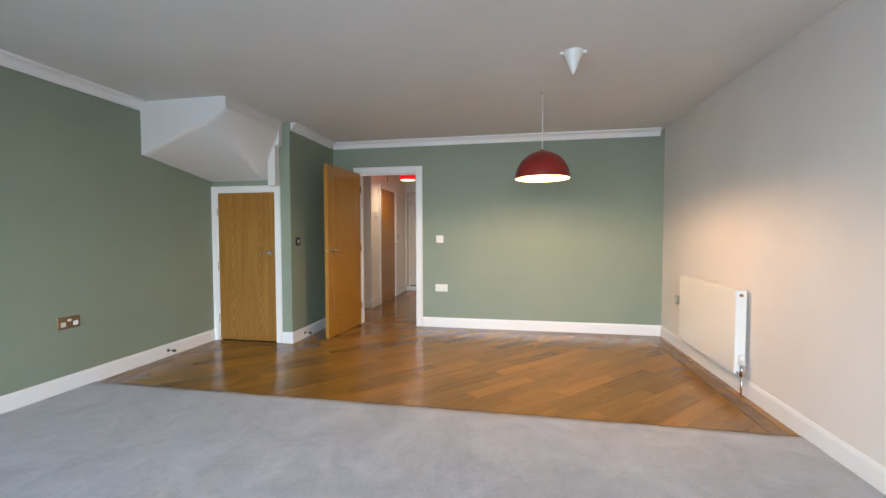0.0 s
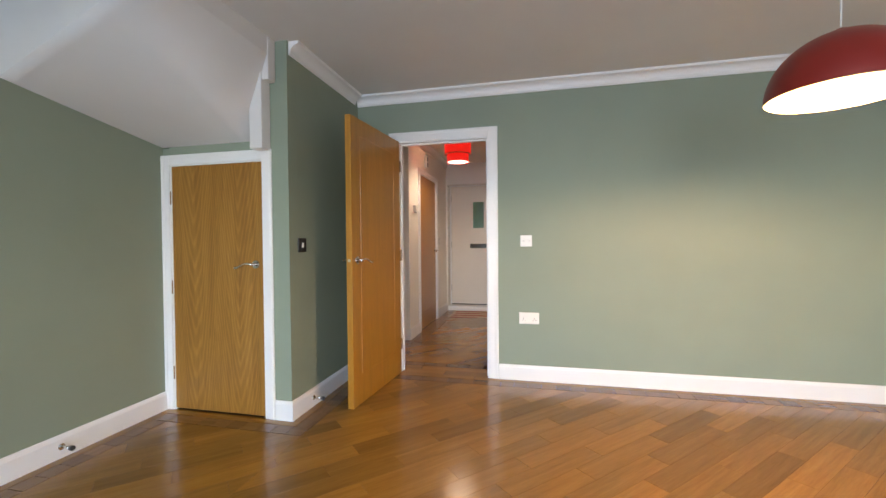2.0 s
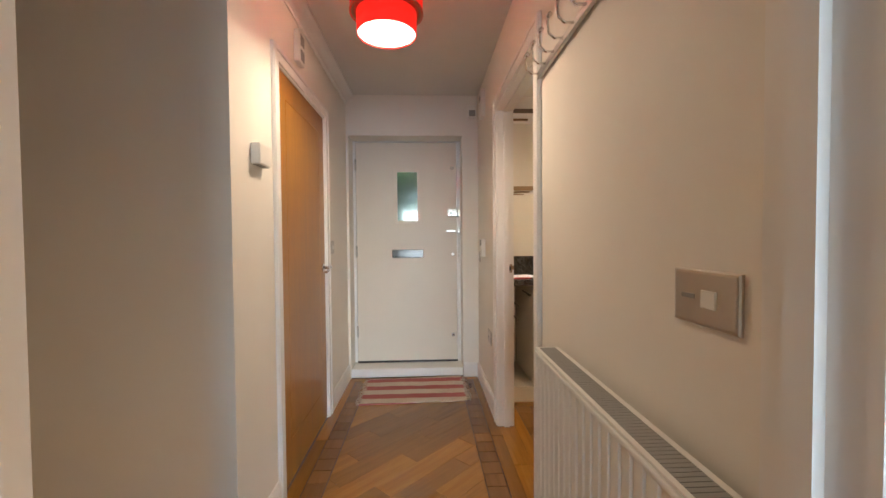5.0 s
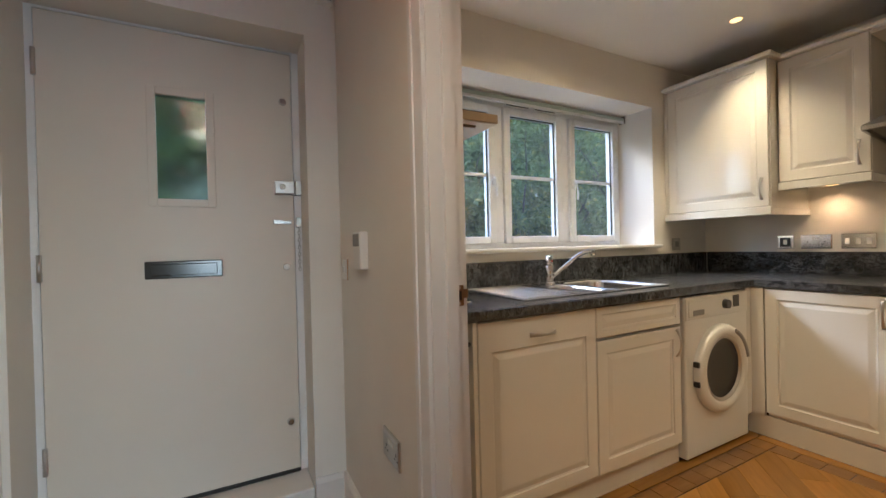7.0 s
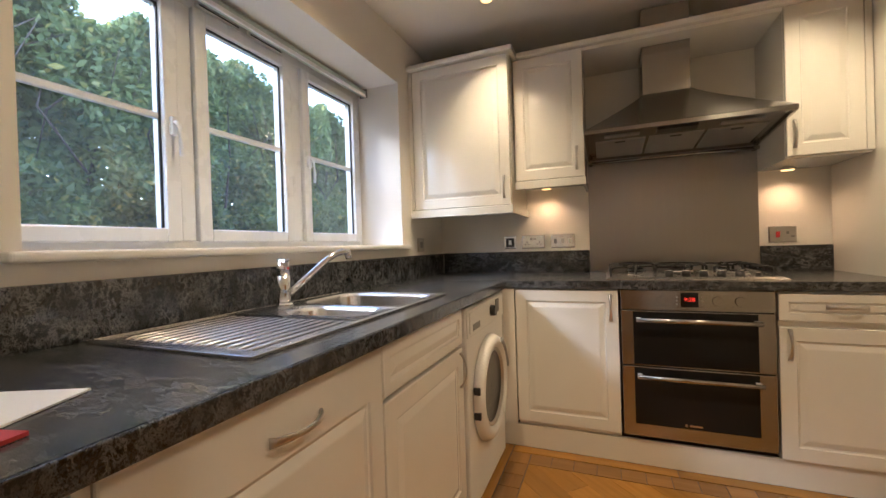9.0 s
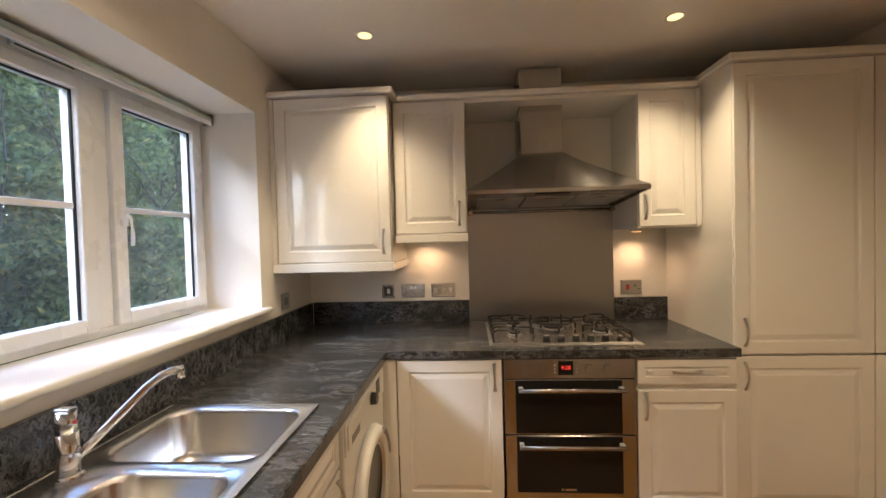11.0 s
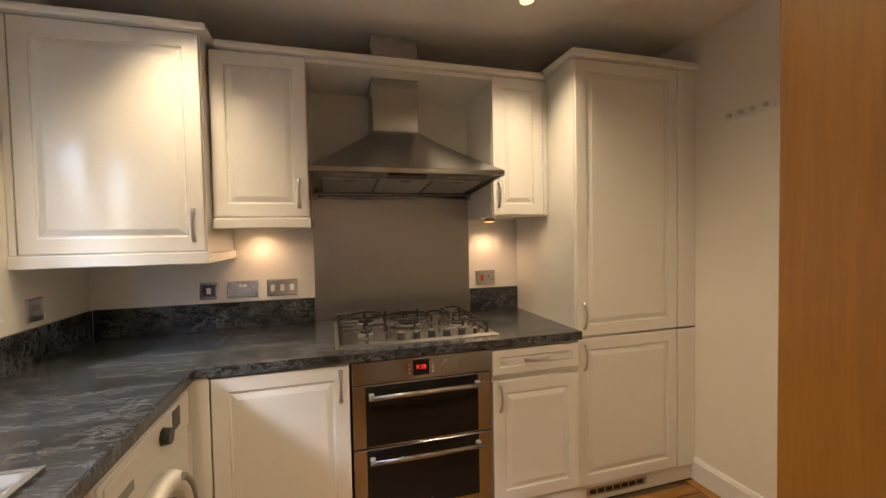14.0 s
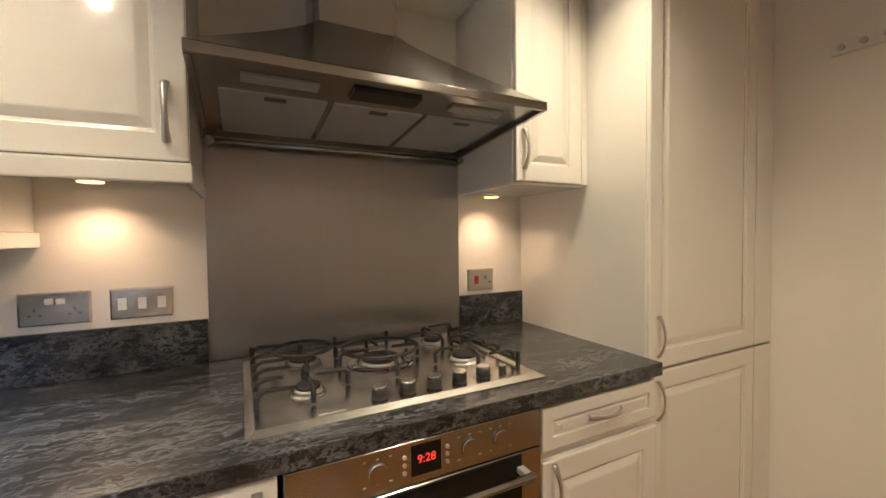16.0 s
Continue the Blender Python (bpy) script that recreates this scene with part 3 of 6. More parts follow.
b = prism([(YG - d, z) for d, z in cove(0)], 0, XN, XR - 0.05)
lone("coving_north", b, M_TRIM, "white plaster coving along the green end wall", "coving", kind="structure")
b = prism([(XL + d, z) for d, z in cove(0)], 1, YR, Y0)
lone("coving_west", b, M_TRIM, "white plaster coving along the green side wall", "coving", kind="structure")
b = prism([(XN + d, z) for d, z in cove(0)], 1, YC + 0.02, YG - 0.07)
lone("coving_nib", b, M_TRIM, "short white plaster coving on the return wall", "coving", kind="structure")
b = prism([(HL + d, z) for d, z in cove(0)], 1, 6.98, HE)
lone("coving_hall", b, M_TRIM, "white plaster coving in the hall", "coving", kind="structure")


# skirting
def skirting(name, axis, lo, hi, face, sign, h=0.122):
    prof = [(0, 0), (0.015, 0), (0.015, h - 0.022), (0.011, h - 0.010), (0.007, h), (0, h)]
    if axis == 0:
        b = prism([(face + sign * d, z) for d, z in prof], 0, lo, hi)
    else:
        b = prism([(face + sign * d, z) for d, z in prof], 1, lo, hi)
    return lone(name, b, M_TRIM, "white painted skirting board", "skirting", kind="structure")


skirting("baseboard_west", 1, YR, YC, XL, 1)
skirting("baseboard_east", 1, YR, YG - 0.015, XR, -1)
skirting("baseboard_north", 0, D2 + 0.078, XR, YG, -1)
skirting("baseboard_nib_front", 0, -1.326, XN + 0.015, YC, -1)
skirting("baseboard_nib", 1, YC, YG - 0.015, XN, 1)
skirting("baseboard_hall_west", 1, 6.97, 7.335, HL, 1)
skirting("baseboard_hall_west_far", 1, 8.322, HE, HL, 1)
skirting("baseboard_hall_return", 0, -2.1, HL + 0.015, 6.97, -1)
skirting("baseboard_hall_end", 0, -0.135, HR - 0.015, HE, -1)
skirting("baseboard_hall_east", 1, K2 + 0.073, HE, HR, -1)
skirting("baseboard_hall_east_near", 1, YH, K1 - 0.073, HR, -1)
skirting("baseboard_kitchen_south", 0, KL, 2.26, YH, 1)
skirting("baseboard_kitchen_west", 1, YH, K1 - 0.08, KL, 1)


# door linings and architraves: the opening runs along axis from a to b2, z up to h, on faces f0 (low) and f1 (high)
def casing(name, axis, a, b2, h, f0, f1, w=0.07, label="white painted door frame with moulded architrave", bare=False):
    bm = bmesh.new()

    def put(u0, u1, n0, n1, z0, z1, bev=0.0):
        q = (u0, u1, n0, n1, z0, z1) if axis == 0 else (n0, n1, u0, u1, z0, z1)
        box(*q, bev, 2, bm=bm)

    put(a - 0.002, a + 0.012, f0 - 0.003, f1 + 0.003, 0, h)
    put(b2 - 0.012, b2 + 0.002, f0 - 0.003, f1 + 0.003, 0, h)
    put(a + 0.012, b2 - 0.012, f0 - 0.003, f1 + 0.003, h - 0.012, h + 0.002)
    mid = (f0 + f1) / 2
    put(a + 0.012, a + 0.024, mid - 0.012, mid + 0.02, 0, h - 0.012)
    put(b2 - 0.024, b2 - 0.012, mid - 0.012, mid + 0.02, 0, h - 0.012)
    put(a + 0.024, b2 - 0.024, mid - 0.012, mid + 0.02, h - 0.024, h - 0.012)
    for n0, n1, s in ((f0 - 0.014, f0, -1), (f1, f1 + 0.014, 1)):
        put(a - w, a + 0.004, n0, n1, 0, h + w, 0.003)
        if bare and s > 0:
            continue
        put(b2 - 0.004, b2 + w, n0, n1, 0, h + w, 0.003)
        put(a + 0.004, b2 - 0.004, n0, n1, h - 0.004, h + w, 0.003)
        m0, m1 = (n0 - 0.005, n0 + 0.002) if s < 0 else (n1 - 0.002, n1 + 0.005)
        put(a - w + 0.004, a - w + 0.026, m0, m1, 0, h + w - 0.004, 0.003)
        put(b2 + w - 0.026, b2 + w - 0.004, m0, m1, 0, h + w - 0.004, 0.003)
        put(a - w + 0.026, b2 + w - 0.026, m0, m1, h + w - 0.026, h + w - 0.004, 0.003)
    return lone(name, bm, M_TRIM, label, "door frame", kind="structure")


casing("trim_living_doorway", 0, D1, D2, DH, YG, YH, 0.075)
casing("trim_kitchen_doorway", 1, K1, K2, DH, HR, KL - 0.006, 0.072, bare=True)
casing("trim_hall_doorway", 1, 7.405, 8.252, 1.978, HL - 0.1, HL, 0.062)
casing("trim_cupboard_doorway", 0, -2.108, -1.392, 1.652, YC, YC + 0.1, 0.062)


# ---------------------------------------------------------------- doors
def leaf(name, F, d, n, w, h, z0, t, material, label, groove=True, hinges=(), lever_z=1.0, lever_u=0.06, inside=True):
    """A door leaf: F its free lower corner on the shown face, d the way to the hinge, n out of that face."""
    F, d, n = Vector((*F, z0)), Vector((*d, 0)).normalized(), Vector((*n, 0)).normalized()

    def T(u, v, k):
        return F + d * u + n * k + Vector((0, 0, v))

    th = thing(name, T(w, 0, -t / 2), label, "door", kind="structure")
    loops = [(0, w, 0, h, -t), (0, w, 0, h, -0.002), (0.002, w - 0.002, 0.002, h - 0.002, 0)]
    if groove:
        g = 0.118
        loops += [(g, w - g, 0.20, h - g, 0), (g + 0.0015, w - g - 0.0015, 0.2015, h - g - 0.0015, -0.003),
                  (g + 0.0035, w - g - 0.0035, 0.2035, h - g - 0.0035, -0.003), (g + 0.005, w - g - 0.005, 0.205, h - g - 0.005, 0)]
    part("door_leaf", rings_mesh(T, loops), material, th)
    a = T(lever_u, lever_z - z0, 0)
    part("door_handle", lever(a, n, d), M_CHROME, th, "polished chrome lever handle")
    if inside:
        part("door_handle", lever(T(lever_u, lever_z - z0, -t), -n, d), M_CHROME, th, "polished chrome lever handle")
    b = bmesh.new()
    p = T(0, lever_z - z0, -t / 2)
    e = T(-0.0015, lever_z - z0, -t / 2)
    cyl(p, e, 0.011, 12, bm=b)
    part("latch_plate", b, M_NICKEL, th, "satin steel latch plate")
    for hz in hinges:
        part("hinge", cyl(T(w + 0.004, hz - 0.045, 0.004), T(w + 0.004, hz + 0.045, 0.004), 0.0075, 12), M_BRASS, th, "dark bronze butt hinge")
    return th


leaf("door_1", (-0.896, 5.052), (0.068, 0.785), (0.785, -0.068), 0.785, 1.958, 0.008, 0.042, M_OAK,
     "oak veneer living room door standing wide open", hinges=(0.25, 1.0, 1.75))
leaf("door_2", (HL - 0.006, 8.24), (0, -1), (1, 0), 0.82, 1.96, 0.008, 0.04, M_OAK,
     "closed oak veneer door in the hall", hinges=(0.25, 0.98, 1.72), inside=False)
leaf("door_3", (0.912, 7.338), (-0.812, -0.075), (-0.075, 0.812), 0.80, 1.958, 0.008, 0.042, M_OAK,
     "oak veneer kitchen door standing open into the room", hinges=(), lever_z=1.035, lever_u=0.09)
leaf("door_4", (-1.402, YC + 0.002), (-1, 0), (0, -1), 0.70, 1.632, 0.01, 0.04, M_OAKC,
     "short oak veneer under-stair cupboard door with crown-cut grain", groove=False, hinges=(0.24, 0.82, 1.42), lever_z=0.985, lever_u=0.055, inside=False)

# front door
fd = thing("door_5", (-0.615, 9.18, 0.078), "cream painted flush front door with a narrow glazed panel", "front door", kind="structure")
bm = bmesh.new()
GX0, GX1, GZ0, GZ1 = -0.70, -0.512, 1.335, 1.775
for q in ((-1.058, GX0, 9.16, 9.204, 0.092, 2.03), (GX1, -0.170, 9.16, 9.204, 0.092, 2.03), (GX0, GX1, 9.16, 9.204, 0.092, GZ0), (GX0, GX1, 9.16, 9.204, GZ1, 2.03)):
    box(*q, bm=bm)
part("door_leaf", bm, M_FRONTDOOR, fd)
bm = bmesh.new()
for q in ((GX0 - 0.026, GX0 + 0.006, 9.148, 9.162, GZ0 - 0.026, GZ1 + 0.026), (GX1 - 0.006, GX1 + 0.026, 9.148, 9.162, GZ0 - 0.026, GZ1 + 0.026),
          (GX0 + 0.006, GX1 - 0.006, 9.148, 9.162, GZ0 - 0.026, GZ0 + 0.006), (GX0 + 0.006, GX1 - 0.006, 9.148, 9.162, GZ1 - 0.006, GZ1 + 0.026)):
    box(*q, 0.003, bm=bm)
part("glazing_bead", bm, M_FRONTDOOR, fd, "cream painted glazing bead")
o = part("glass_pane", box(GX0, GX1, 9.178, 9.184, GZ0, GZ1), M_OBSCURE, fd, "lightly obscured glass pane")
o.visible_shadow = False
lb = part("letterbox_plate", box(-0.746, -0.469, 9.150, 9.161, 1.012, 1.084, 0.004), M_DARKCHROME, fd, "dark chrome letterbox")
part("flap", box(-0.726, -0.489, 9.143, 9.150, 1.024, 1.072, 0.003), M_DARKCHROME, lb)
for z in (1.806, 1.04, 0.316):
    part("door_bolt", cyl((-0.207, 9.161, z), (-0.207, 9.147, z), 0.017, 20, 0.013), M_CHROME, fd, "round chrome bolt knob")
lk = part("night_latch", box(-0.252, -0.168, 9.128, 9.161, 1.376, 1.436, 0.004), M_NICKEL, fd, "satin steel night latch")
part("latch_knob", cyl((-0.222, 9.128, 1.406), (-0.222, 9.112, 1.406), 0.013, 18), M_CHROME, lk)
part("door_chain_slide", box(-0.262, -0.180, 9.150, 9.161, 1.238, 1.258, 0.003), M_NICKEL, fd, "steel door chain slide")
for z in (1.833, 1.071, 0.356):
    part("hinge", cyl((-1.060, 9.156, z - 0.05), (-1.060, 9.156, z + 0.05), 0.008, 12), M_NICKEL, fd, "steel butt hinge")
bm = bmesh.new()
for q in ((-1.085, -1.062, 9.166, 9.215, 0.076, 2.045), (-0.166, -0.135, 9.166, 9.215, 0.076, 2.045), (-1.062, -0.166, 9.166, 9.215, 2.036, 2.045)):
    box(*q, bm=bm)
lone("trim_front_door", bm, M_TRIM, "white painted front door frame", "door frame", kind="structure")
lone("latch_keep", box(-0.164, -0.137, 9.130, 9.164, 1.372, 1.440, 0.003), M_NICKEL, "dark steel latch keep on the door frame", "latch keep")
ch = thing("door_chain", (-0.15, 9.15, 1.15), "hanging steel door chain beside the front door", "door chain")
part("mount", box(-0.163, -0.139, 9.150, 9.165, 1.222, 1.272, 0.003), M_NICKEL, ch)
bm = bmesh.new()
for i in range(12):
    z = 1.216 - i * 0.017
    pts = [(-0.150 + (0.005 * math.cos(a) if i % 2 else 0), 9.146 + (0 if i % 2 else 0.005 * math.cos(a)), z + 0.011 * math.sin(a)) for a in [2 * math.pi * k / 8 for k in range(9)]]
    tube(pts, 0.0022, 6, 1.0, (0.3, 0.5, 0.8), bm=bm)
part("chain_links", bm, M_NICKEL, ch)
lone("door_step", box(-1.083, -0.137, 8.985, 9.215, 0.0, 0.074, 0.006), M_TRIM, "cream painted raised threshold below the front door", "threshold", kind="structure")
lone("draught_strip", box(-1.06, -0.168, 9.157, 9.20, 0.0745, 0.090), M_BLACK, "black draught strip under the front door", "draught strip", kind="structure")

# brass keep of the kitchen door
kp = thing("strike_plate", (0.05, K2 - 0.012, 0.985), "aged bronze strike plate let into the kitchen door frame", "strike plate")
part("plate", box(0.058, 0.086, K2 - 0.0155, K2 - 0.012, 0.966, 1.018, 0.0012), M_BRASS, kp)
part("lip", box(0.084, 0.0985, K2 - 0.0165, K2 - 0.0135, 0.985, 1.008, 0.001), M_BRASS, kp)
part("latch_hole", box(0.065, 0.079, K2 - 0.0162, K2 - 0.0150, 0.980, 1.004), M_BLACK, kp)
for z in (0.972, 1.012):
    part("screw", cyl((0.072, K2 - 0.0155, z), (0.072, K2 - 0.0165, z), 0.0045, 12), M_NICKEL, kp)

# ---------------------------------------------------------------- living room things
# carpet
b = bmesh.new()
bmesh.ops.create_grid(b, x_segments=150, y_segments=130, size=0.5)
for v in b.verts:
    x, y = XL + (v.co.x + 0.5) * (XR - XL), YR + (v.co.y + 0.5) * (3.505 - YR)
    v.co = Vector((x, y, 0.007 + 0.0022 * noise.noise(Vector((x * 5, y * 5, 0))) + 0.0016 * noise.noise(Vector((x * 19, y * 19, 3)))))
for f in b.faces:
    f.smooth = True
edge = [e for e in b.edges if e.is_boundary]
r = bmesh.ops.extrude_edge_only(b, edges=edge)
for v in [g for g in r["geom"] if isinstance(g, bmesh.types.BMVert)]:
    v.co.z = -0.01
lone("carpet", b, M_CARPET, "pale grey cut-pile carpet with brushed marks", "carpet", kind="structure")
lone("carpet_trim", box(XL, XR, 3.503, 3.516, 0.0, 0.006, 0.002), M_GROUT, "dark edging strip between carpet and wood floor", "floor trim", kind="structure")

# dome pendant
PX, PY = 1.385, 4.38
pd = thing("pendant_lamp", (PX, PY, ZC), "dark red metal dome pendant lamp, lit, on a white cord", "pendant lamp")
R = 0.225
outer = [(R * math.sin(a), R * math.cos(a) - 0.001) for a in [math.pi / 2 * i / 18 for i in (0.4, *range(1, 19))]]
inner = [(r - 0.004, z - 0.0035) for r, z in reversed(outer)]
ZB = 1.655
part("shade", lathe([(r, ZB + z) for r, z in outer], (PX, PY, 0), 64), M_RED, pd, "dark red enamel dome shade")
part("shade_lining", lathe([(r, ZB + z) for r, z in inner], (PX, PY, 0), 64), M_SHADEIN, pd, "white inside of the shade")
part("shade_cap", cyl((PX, PY, ZB + R * 0.985), (PX, PY, ZB + R + 0.012), 0.028, 24, 0.014), M_RED, pd)
part("cord", cyl((PX, PY, ZB + R + 0.01), (PX, PY, ZC - 0.004), 0.0035, 8), M_PLASTIC, pd, "thin white lamp cord")
part("lamp_holder", cyl((PX, PY, ZB + R - 0.01), (PX, PY, ZB + 0.13), 0.02, 20), M_PLASTIC, pd)
bb = bmesh.new()
bmesh.ops.create_uvsphere(bb, u_segments=24, v_segments=16, radius=0.03)
for f in bb.faces:
    f.smooth = True
bmesh.ops.translate(bb, verts=bb.verts, vec=(PX, PY, ZB + 0.105))
part("bulb", bb, M_BULB, pd, "glowing warm bulb").visible_shadow = False
lone("ceiling_hook", cyl((PX - 0.003, PY + 0.03, ZC), (PX - 0.003, PY + 0.03, ZC - 0.014), 0.011, 14, 0.007), M_GREY, "small dark hook in the ceiling above the pendant lamp", "ceiling hook")
cr = thing("ceiling_rose", (1.535, 3.67, ZC), "white conical plastic ceiling rose", "ceiling rose")
part("cone", lathe([(0.062, ZC), (0.062, ZC - 0.012), (0.045, ZC - 0.05), (0.020, ZC - 0.115), (0.007, ZC - 0.145), (0.001, ZC - 0.148)], (1.535, 3.67, 0), 32), M_PLASTIC, cr)
for s in (-1, 1):
    part("clip", box(1.535 + s * 0.072 - 0.012, 1.535 + s * 0.072 + 0.012, 3.655, 3.685, ZC - 0.018, ZC, 0.004), M_PLASTIC, cr)


def radiator_y(name, x, y0, y1, z0, z1, depth, flutes, label):
    """A panel radiator on a wall at x; it stands out towards -x."""
    th = thing(name, (x, (y0 + y1) / 2, z0), label, "radiator")
    xf = x - depth
    b = bmesh.new()
    if flutes:
        n = int((y1 - y0 - 0.04) / 0.04)
        prof = []
        for i in range(n + 1):
            y = y0 + 0.02 + (y1 - y0 - 0.04) * i / n
            w = (y1 - y0 - 0.04) / n
            prof += [(y, 0.0), (y + w * 0.30, 0.0), (y + w * 0.42, 0.0035), (y + w * 0.88, 0.0035)] if i < n else [(y, 0.0)]
        prof = [(y0, 0.004)] + [(min(y, y1), d) for y, d in prof] + [(y1, 0.004)]
        front = [(xf + d, y) for y, d in prof]
        poly = front + [(xf + 0.022, y1), (xf + 0.022, y0)]
        b = prism(poly, 2, z0 + 0.012, z1 - 0.012)
        box(xf - 0.001, xf + 0.020, y0, y1, z0, z0 + 0.014, 0.004, bm=b)
        box(xf - 0.001, xf + 0.020, y0, y1, z1 - 0.022, z1 - 0.008, 0.004, bm=b)
    else:
        box(xf, xf + 0.018, y0, y1, z0, z1 - 0.004, 0.006, 3, bm=b)
    part("front_panel", b, M_RAD, th)
    part("back_panel", box(x - 0.040, x - 0.026, y0 + 0.005, y1 - 0.005, z0 + 0.01, z1 - 0.01, 0.004), M_RAD, th)
    for yy in (y0 - 0.002, y1 - 0.002):
        part("side_panel", box(xf + 0.003, x - 0.022, yy, yy + 0.004, z0 + 0.02, z1, 0.001), M_RAD, th)
    b = bmesh.new()
    box(xf + 0.003, xf + 0.014, y0, y1, z1 - 0.006, z1, 0.001, bm=b)
    box(x - 0.034, x - 0.022, y0, y1, z1 - 0.006, z1, 0.001, bm=b)
    part("top_rail", b, M_RAD, th)
    b = bmesh.new()
    k = int((y1 - y0) / 0.012)
    for i in range(k):
        y = y0 + (y1 - y0) * (i + 0.5) / k
        box(xf + 0.014, x - 0.034, y - 0.0051, y + 0.0051, z1 - 0.006, z1 - 0.001, bm=b)
    part("top_grille", b, M_GREY if flutes else M_RAD, th, "slotted top grille")
    for yy in (y0 + 0.12, y1 - 0.12):
        part("bracket", box(x - 0.026, x - 0.0005, yy - 0.02, yy + 0.02, z0 + 0.05, z1 - 0.1), M_RAD, th)
    return th


rad = radiator_y("radiator", XR, 4.105, 5.12, 0.165, 0.775, 0.092, False, "white enamelled flat panel radiator under no window, on the off-white wall")
rad["label"] = "white flat-fronted panel radiator on the off-white wall"
part("valve_body", cyl((XR - 0.05, 4.088, 0.155), (XR - 0.05, 4.088, 0.235), 0.015, 16), M_CHROME, rad, "chrome radiator valve")
part("valve_head", cyl((XR - 0.05, 4.088, 0.235), (XR - 0.05, 4.088, 0.305), 0.022, 20, 0.019), M_PLASTIC, rad, "cream thermostatic valve head")
part("pipe", cyl((XR - 0.05, 4.088, 0.003), (XR - 0.05, 4.088, 0.16), 0.0075, 12), M_CHROME, rad)
part("bleed_valve", cyl((XR - 0.06, 4.102, 0.74), (XR - 0.06, 4.088, 0.74), 0.012, 12), M_BRASS, rad)


# sockets and switches: T as for fronts
def plate(name, T, w, h, material, label, category, rockers=(), pins=(), dark=(), red=(), inset=None):
    c = T(w / 2, h / 2, 0)
    th = thing(name, c, label, category)
    part("faceplate", rings_mesh(T, [(0, w, 0, h, 0.0), (0, w, 0, h, 0.004), (0.002, w - 0.002, 0.002, h - 0.002, 0.007), (0.006, w - 0.006, 0.006, h - 0.006, 0.008)]), material, th)
    if inset:
        part("insert", rings_mesh(T, [(inset, w - inset, inset, h - inset, 0.006), (inset, w - inset, inset, h - inset, 0.0088)]), M_BLACK, th, "black insert")
    for u, v, a, e in rockers:
        part("rocker", rings_mesh(T, [(u - a, u + a, v - e, v + e, 0.007), (u - a, u + a, v - e, v + e, 0.010), (u - a + 0.001, u + a - 0.001, v - e + 0.001, v + e - 0.001, 0.0115)]), M_PLASTIC, th, "white rocker switch")
    for u, v in pins:
        for du, dv, a, e in ((0, 0.009, 0.002, 0.0045), (-0.011, -0.006, 0.0035, 0.002), (0.011, -0.006, 0.0035, 0.002)):
            part("pin_slot", rings_mesh(T, [(u + du - a, u + du + a, v + dv - e, v + dv + e, 0.0075), (u + du - a, u + du + a, v + dv - e, v + dv + e, 0.0092)]), M_BLACK, th, "dark pin slot")
    for u, v, a, e in dark:
        part("mark", rings_mesh(T, [(u - a, u + a, v - e, v + e, 0.007), (u - a, u + a, v - e, v + e, 0.0092)]), M_GREY, th)
    for u, v, a, e in red:
        part("rocker", rings_mesh(T, [(u - a, u + a, v - e, v + e, 0.007), (u - a, u + a, v - e, v + e, 0.0115)]), M_REDCARD, th, "red rocker switch")
    return th


def to_x(x, y, z):
    """Plates on a wall that looks towards +x: u runs towards +y."""
    return lambda u, v, n: Vector((x + n, y + u, z + v))


DW, DHH, SW = 0.156, 0.092, 0.092
double = dict(rockers=((0.066, 0.066, 0.009, 0.008), (0.090, 0.066, 0.009, 0.008)), pins=((0.036, 0.036), (0.120, 0.036)))
faced = dict(rockers=((0.036, 0.036, 0.017, 0.017), (0.120, 0.036, 0.017, 0.017), (0.078, 0.064, 0.013, 0.009)))
plate("wall_socket", to_x(XL, 3.26, 0.475), DW, DHH, M_BRASS, "aged bronze double socket with white inserts on the green wall", "wall socket", **faced)
plate("wall_socket", facing_y(0.160, YG, 0.455), DW, DHH, M_PLASTIC, "white double socket on the green wall", "wall socket", **double)
plate("light_switch", facing_y(0.172, YG, 1.075), SW, DHH, M_PLASTIC, "white light switch beside the living room doorway", "light switch", rockers=((0.046, 0.046, 0.016, 0.013),), dark=((0.024, 0.046, 0.003, 0.004), (0.069, 0.046, 0.003, 0.004)))
plate("light_switch", to_x(XN, 4.925, 1.06), SW, DHH, M_BLACK, "black light switch with a white rocker on the return wall", "light switch", rockers=((0.046, 0.046, 0.010, 0.016),))
plate("wall_socket", facing_x(XR, 5.47, 0.45), SW, DHH, M_NICKEL, "satin steel socket plate low on the off-white wall", "wall socket", rockers=((0.046, 0.05, 0.012, 0.012),))


def doorstop(x, y, along):
    th = thing("door_stop", (x, y, 0.06), "chrome door stop with a black rubber tip on the skirting", "door stop")
    d = Vector(along)
    p = Vector((x, y, 0.062))
    part("flange", cyl(p, p + d * 0.006, 0.016, 18), M_CHROME, th)
    part("rod", cyl(p + d * 0.006, p + d * 0.062, 0.0075, 14), M_CHROME, th)
    part("rubber_tip", cyl(p + d * 0.062, p + d * 0.082, 0.013, 16), M_BLACK, th, "black rubber tip")


doorstop(XL + 0.015, 4.19, (1, 0, 0))
doorstop(XN + 0.015, 5.06, (1, 0, 0))

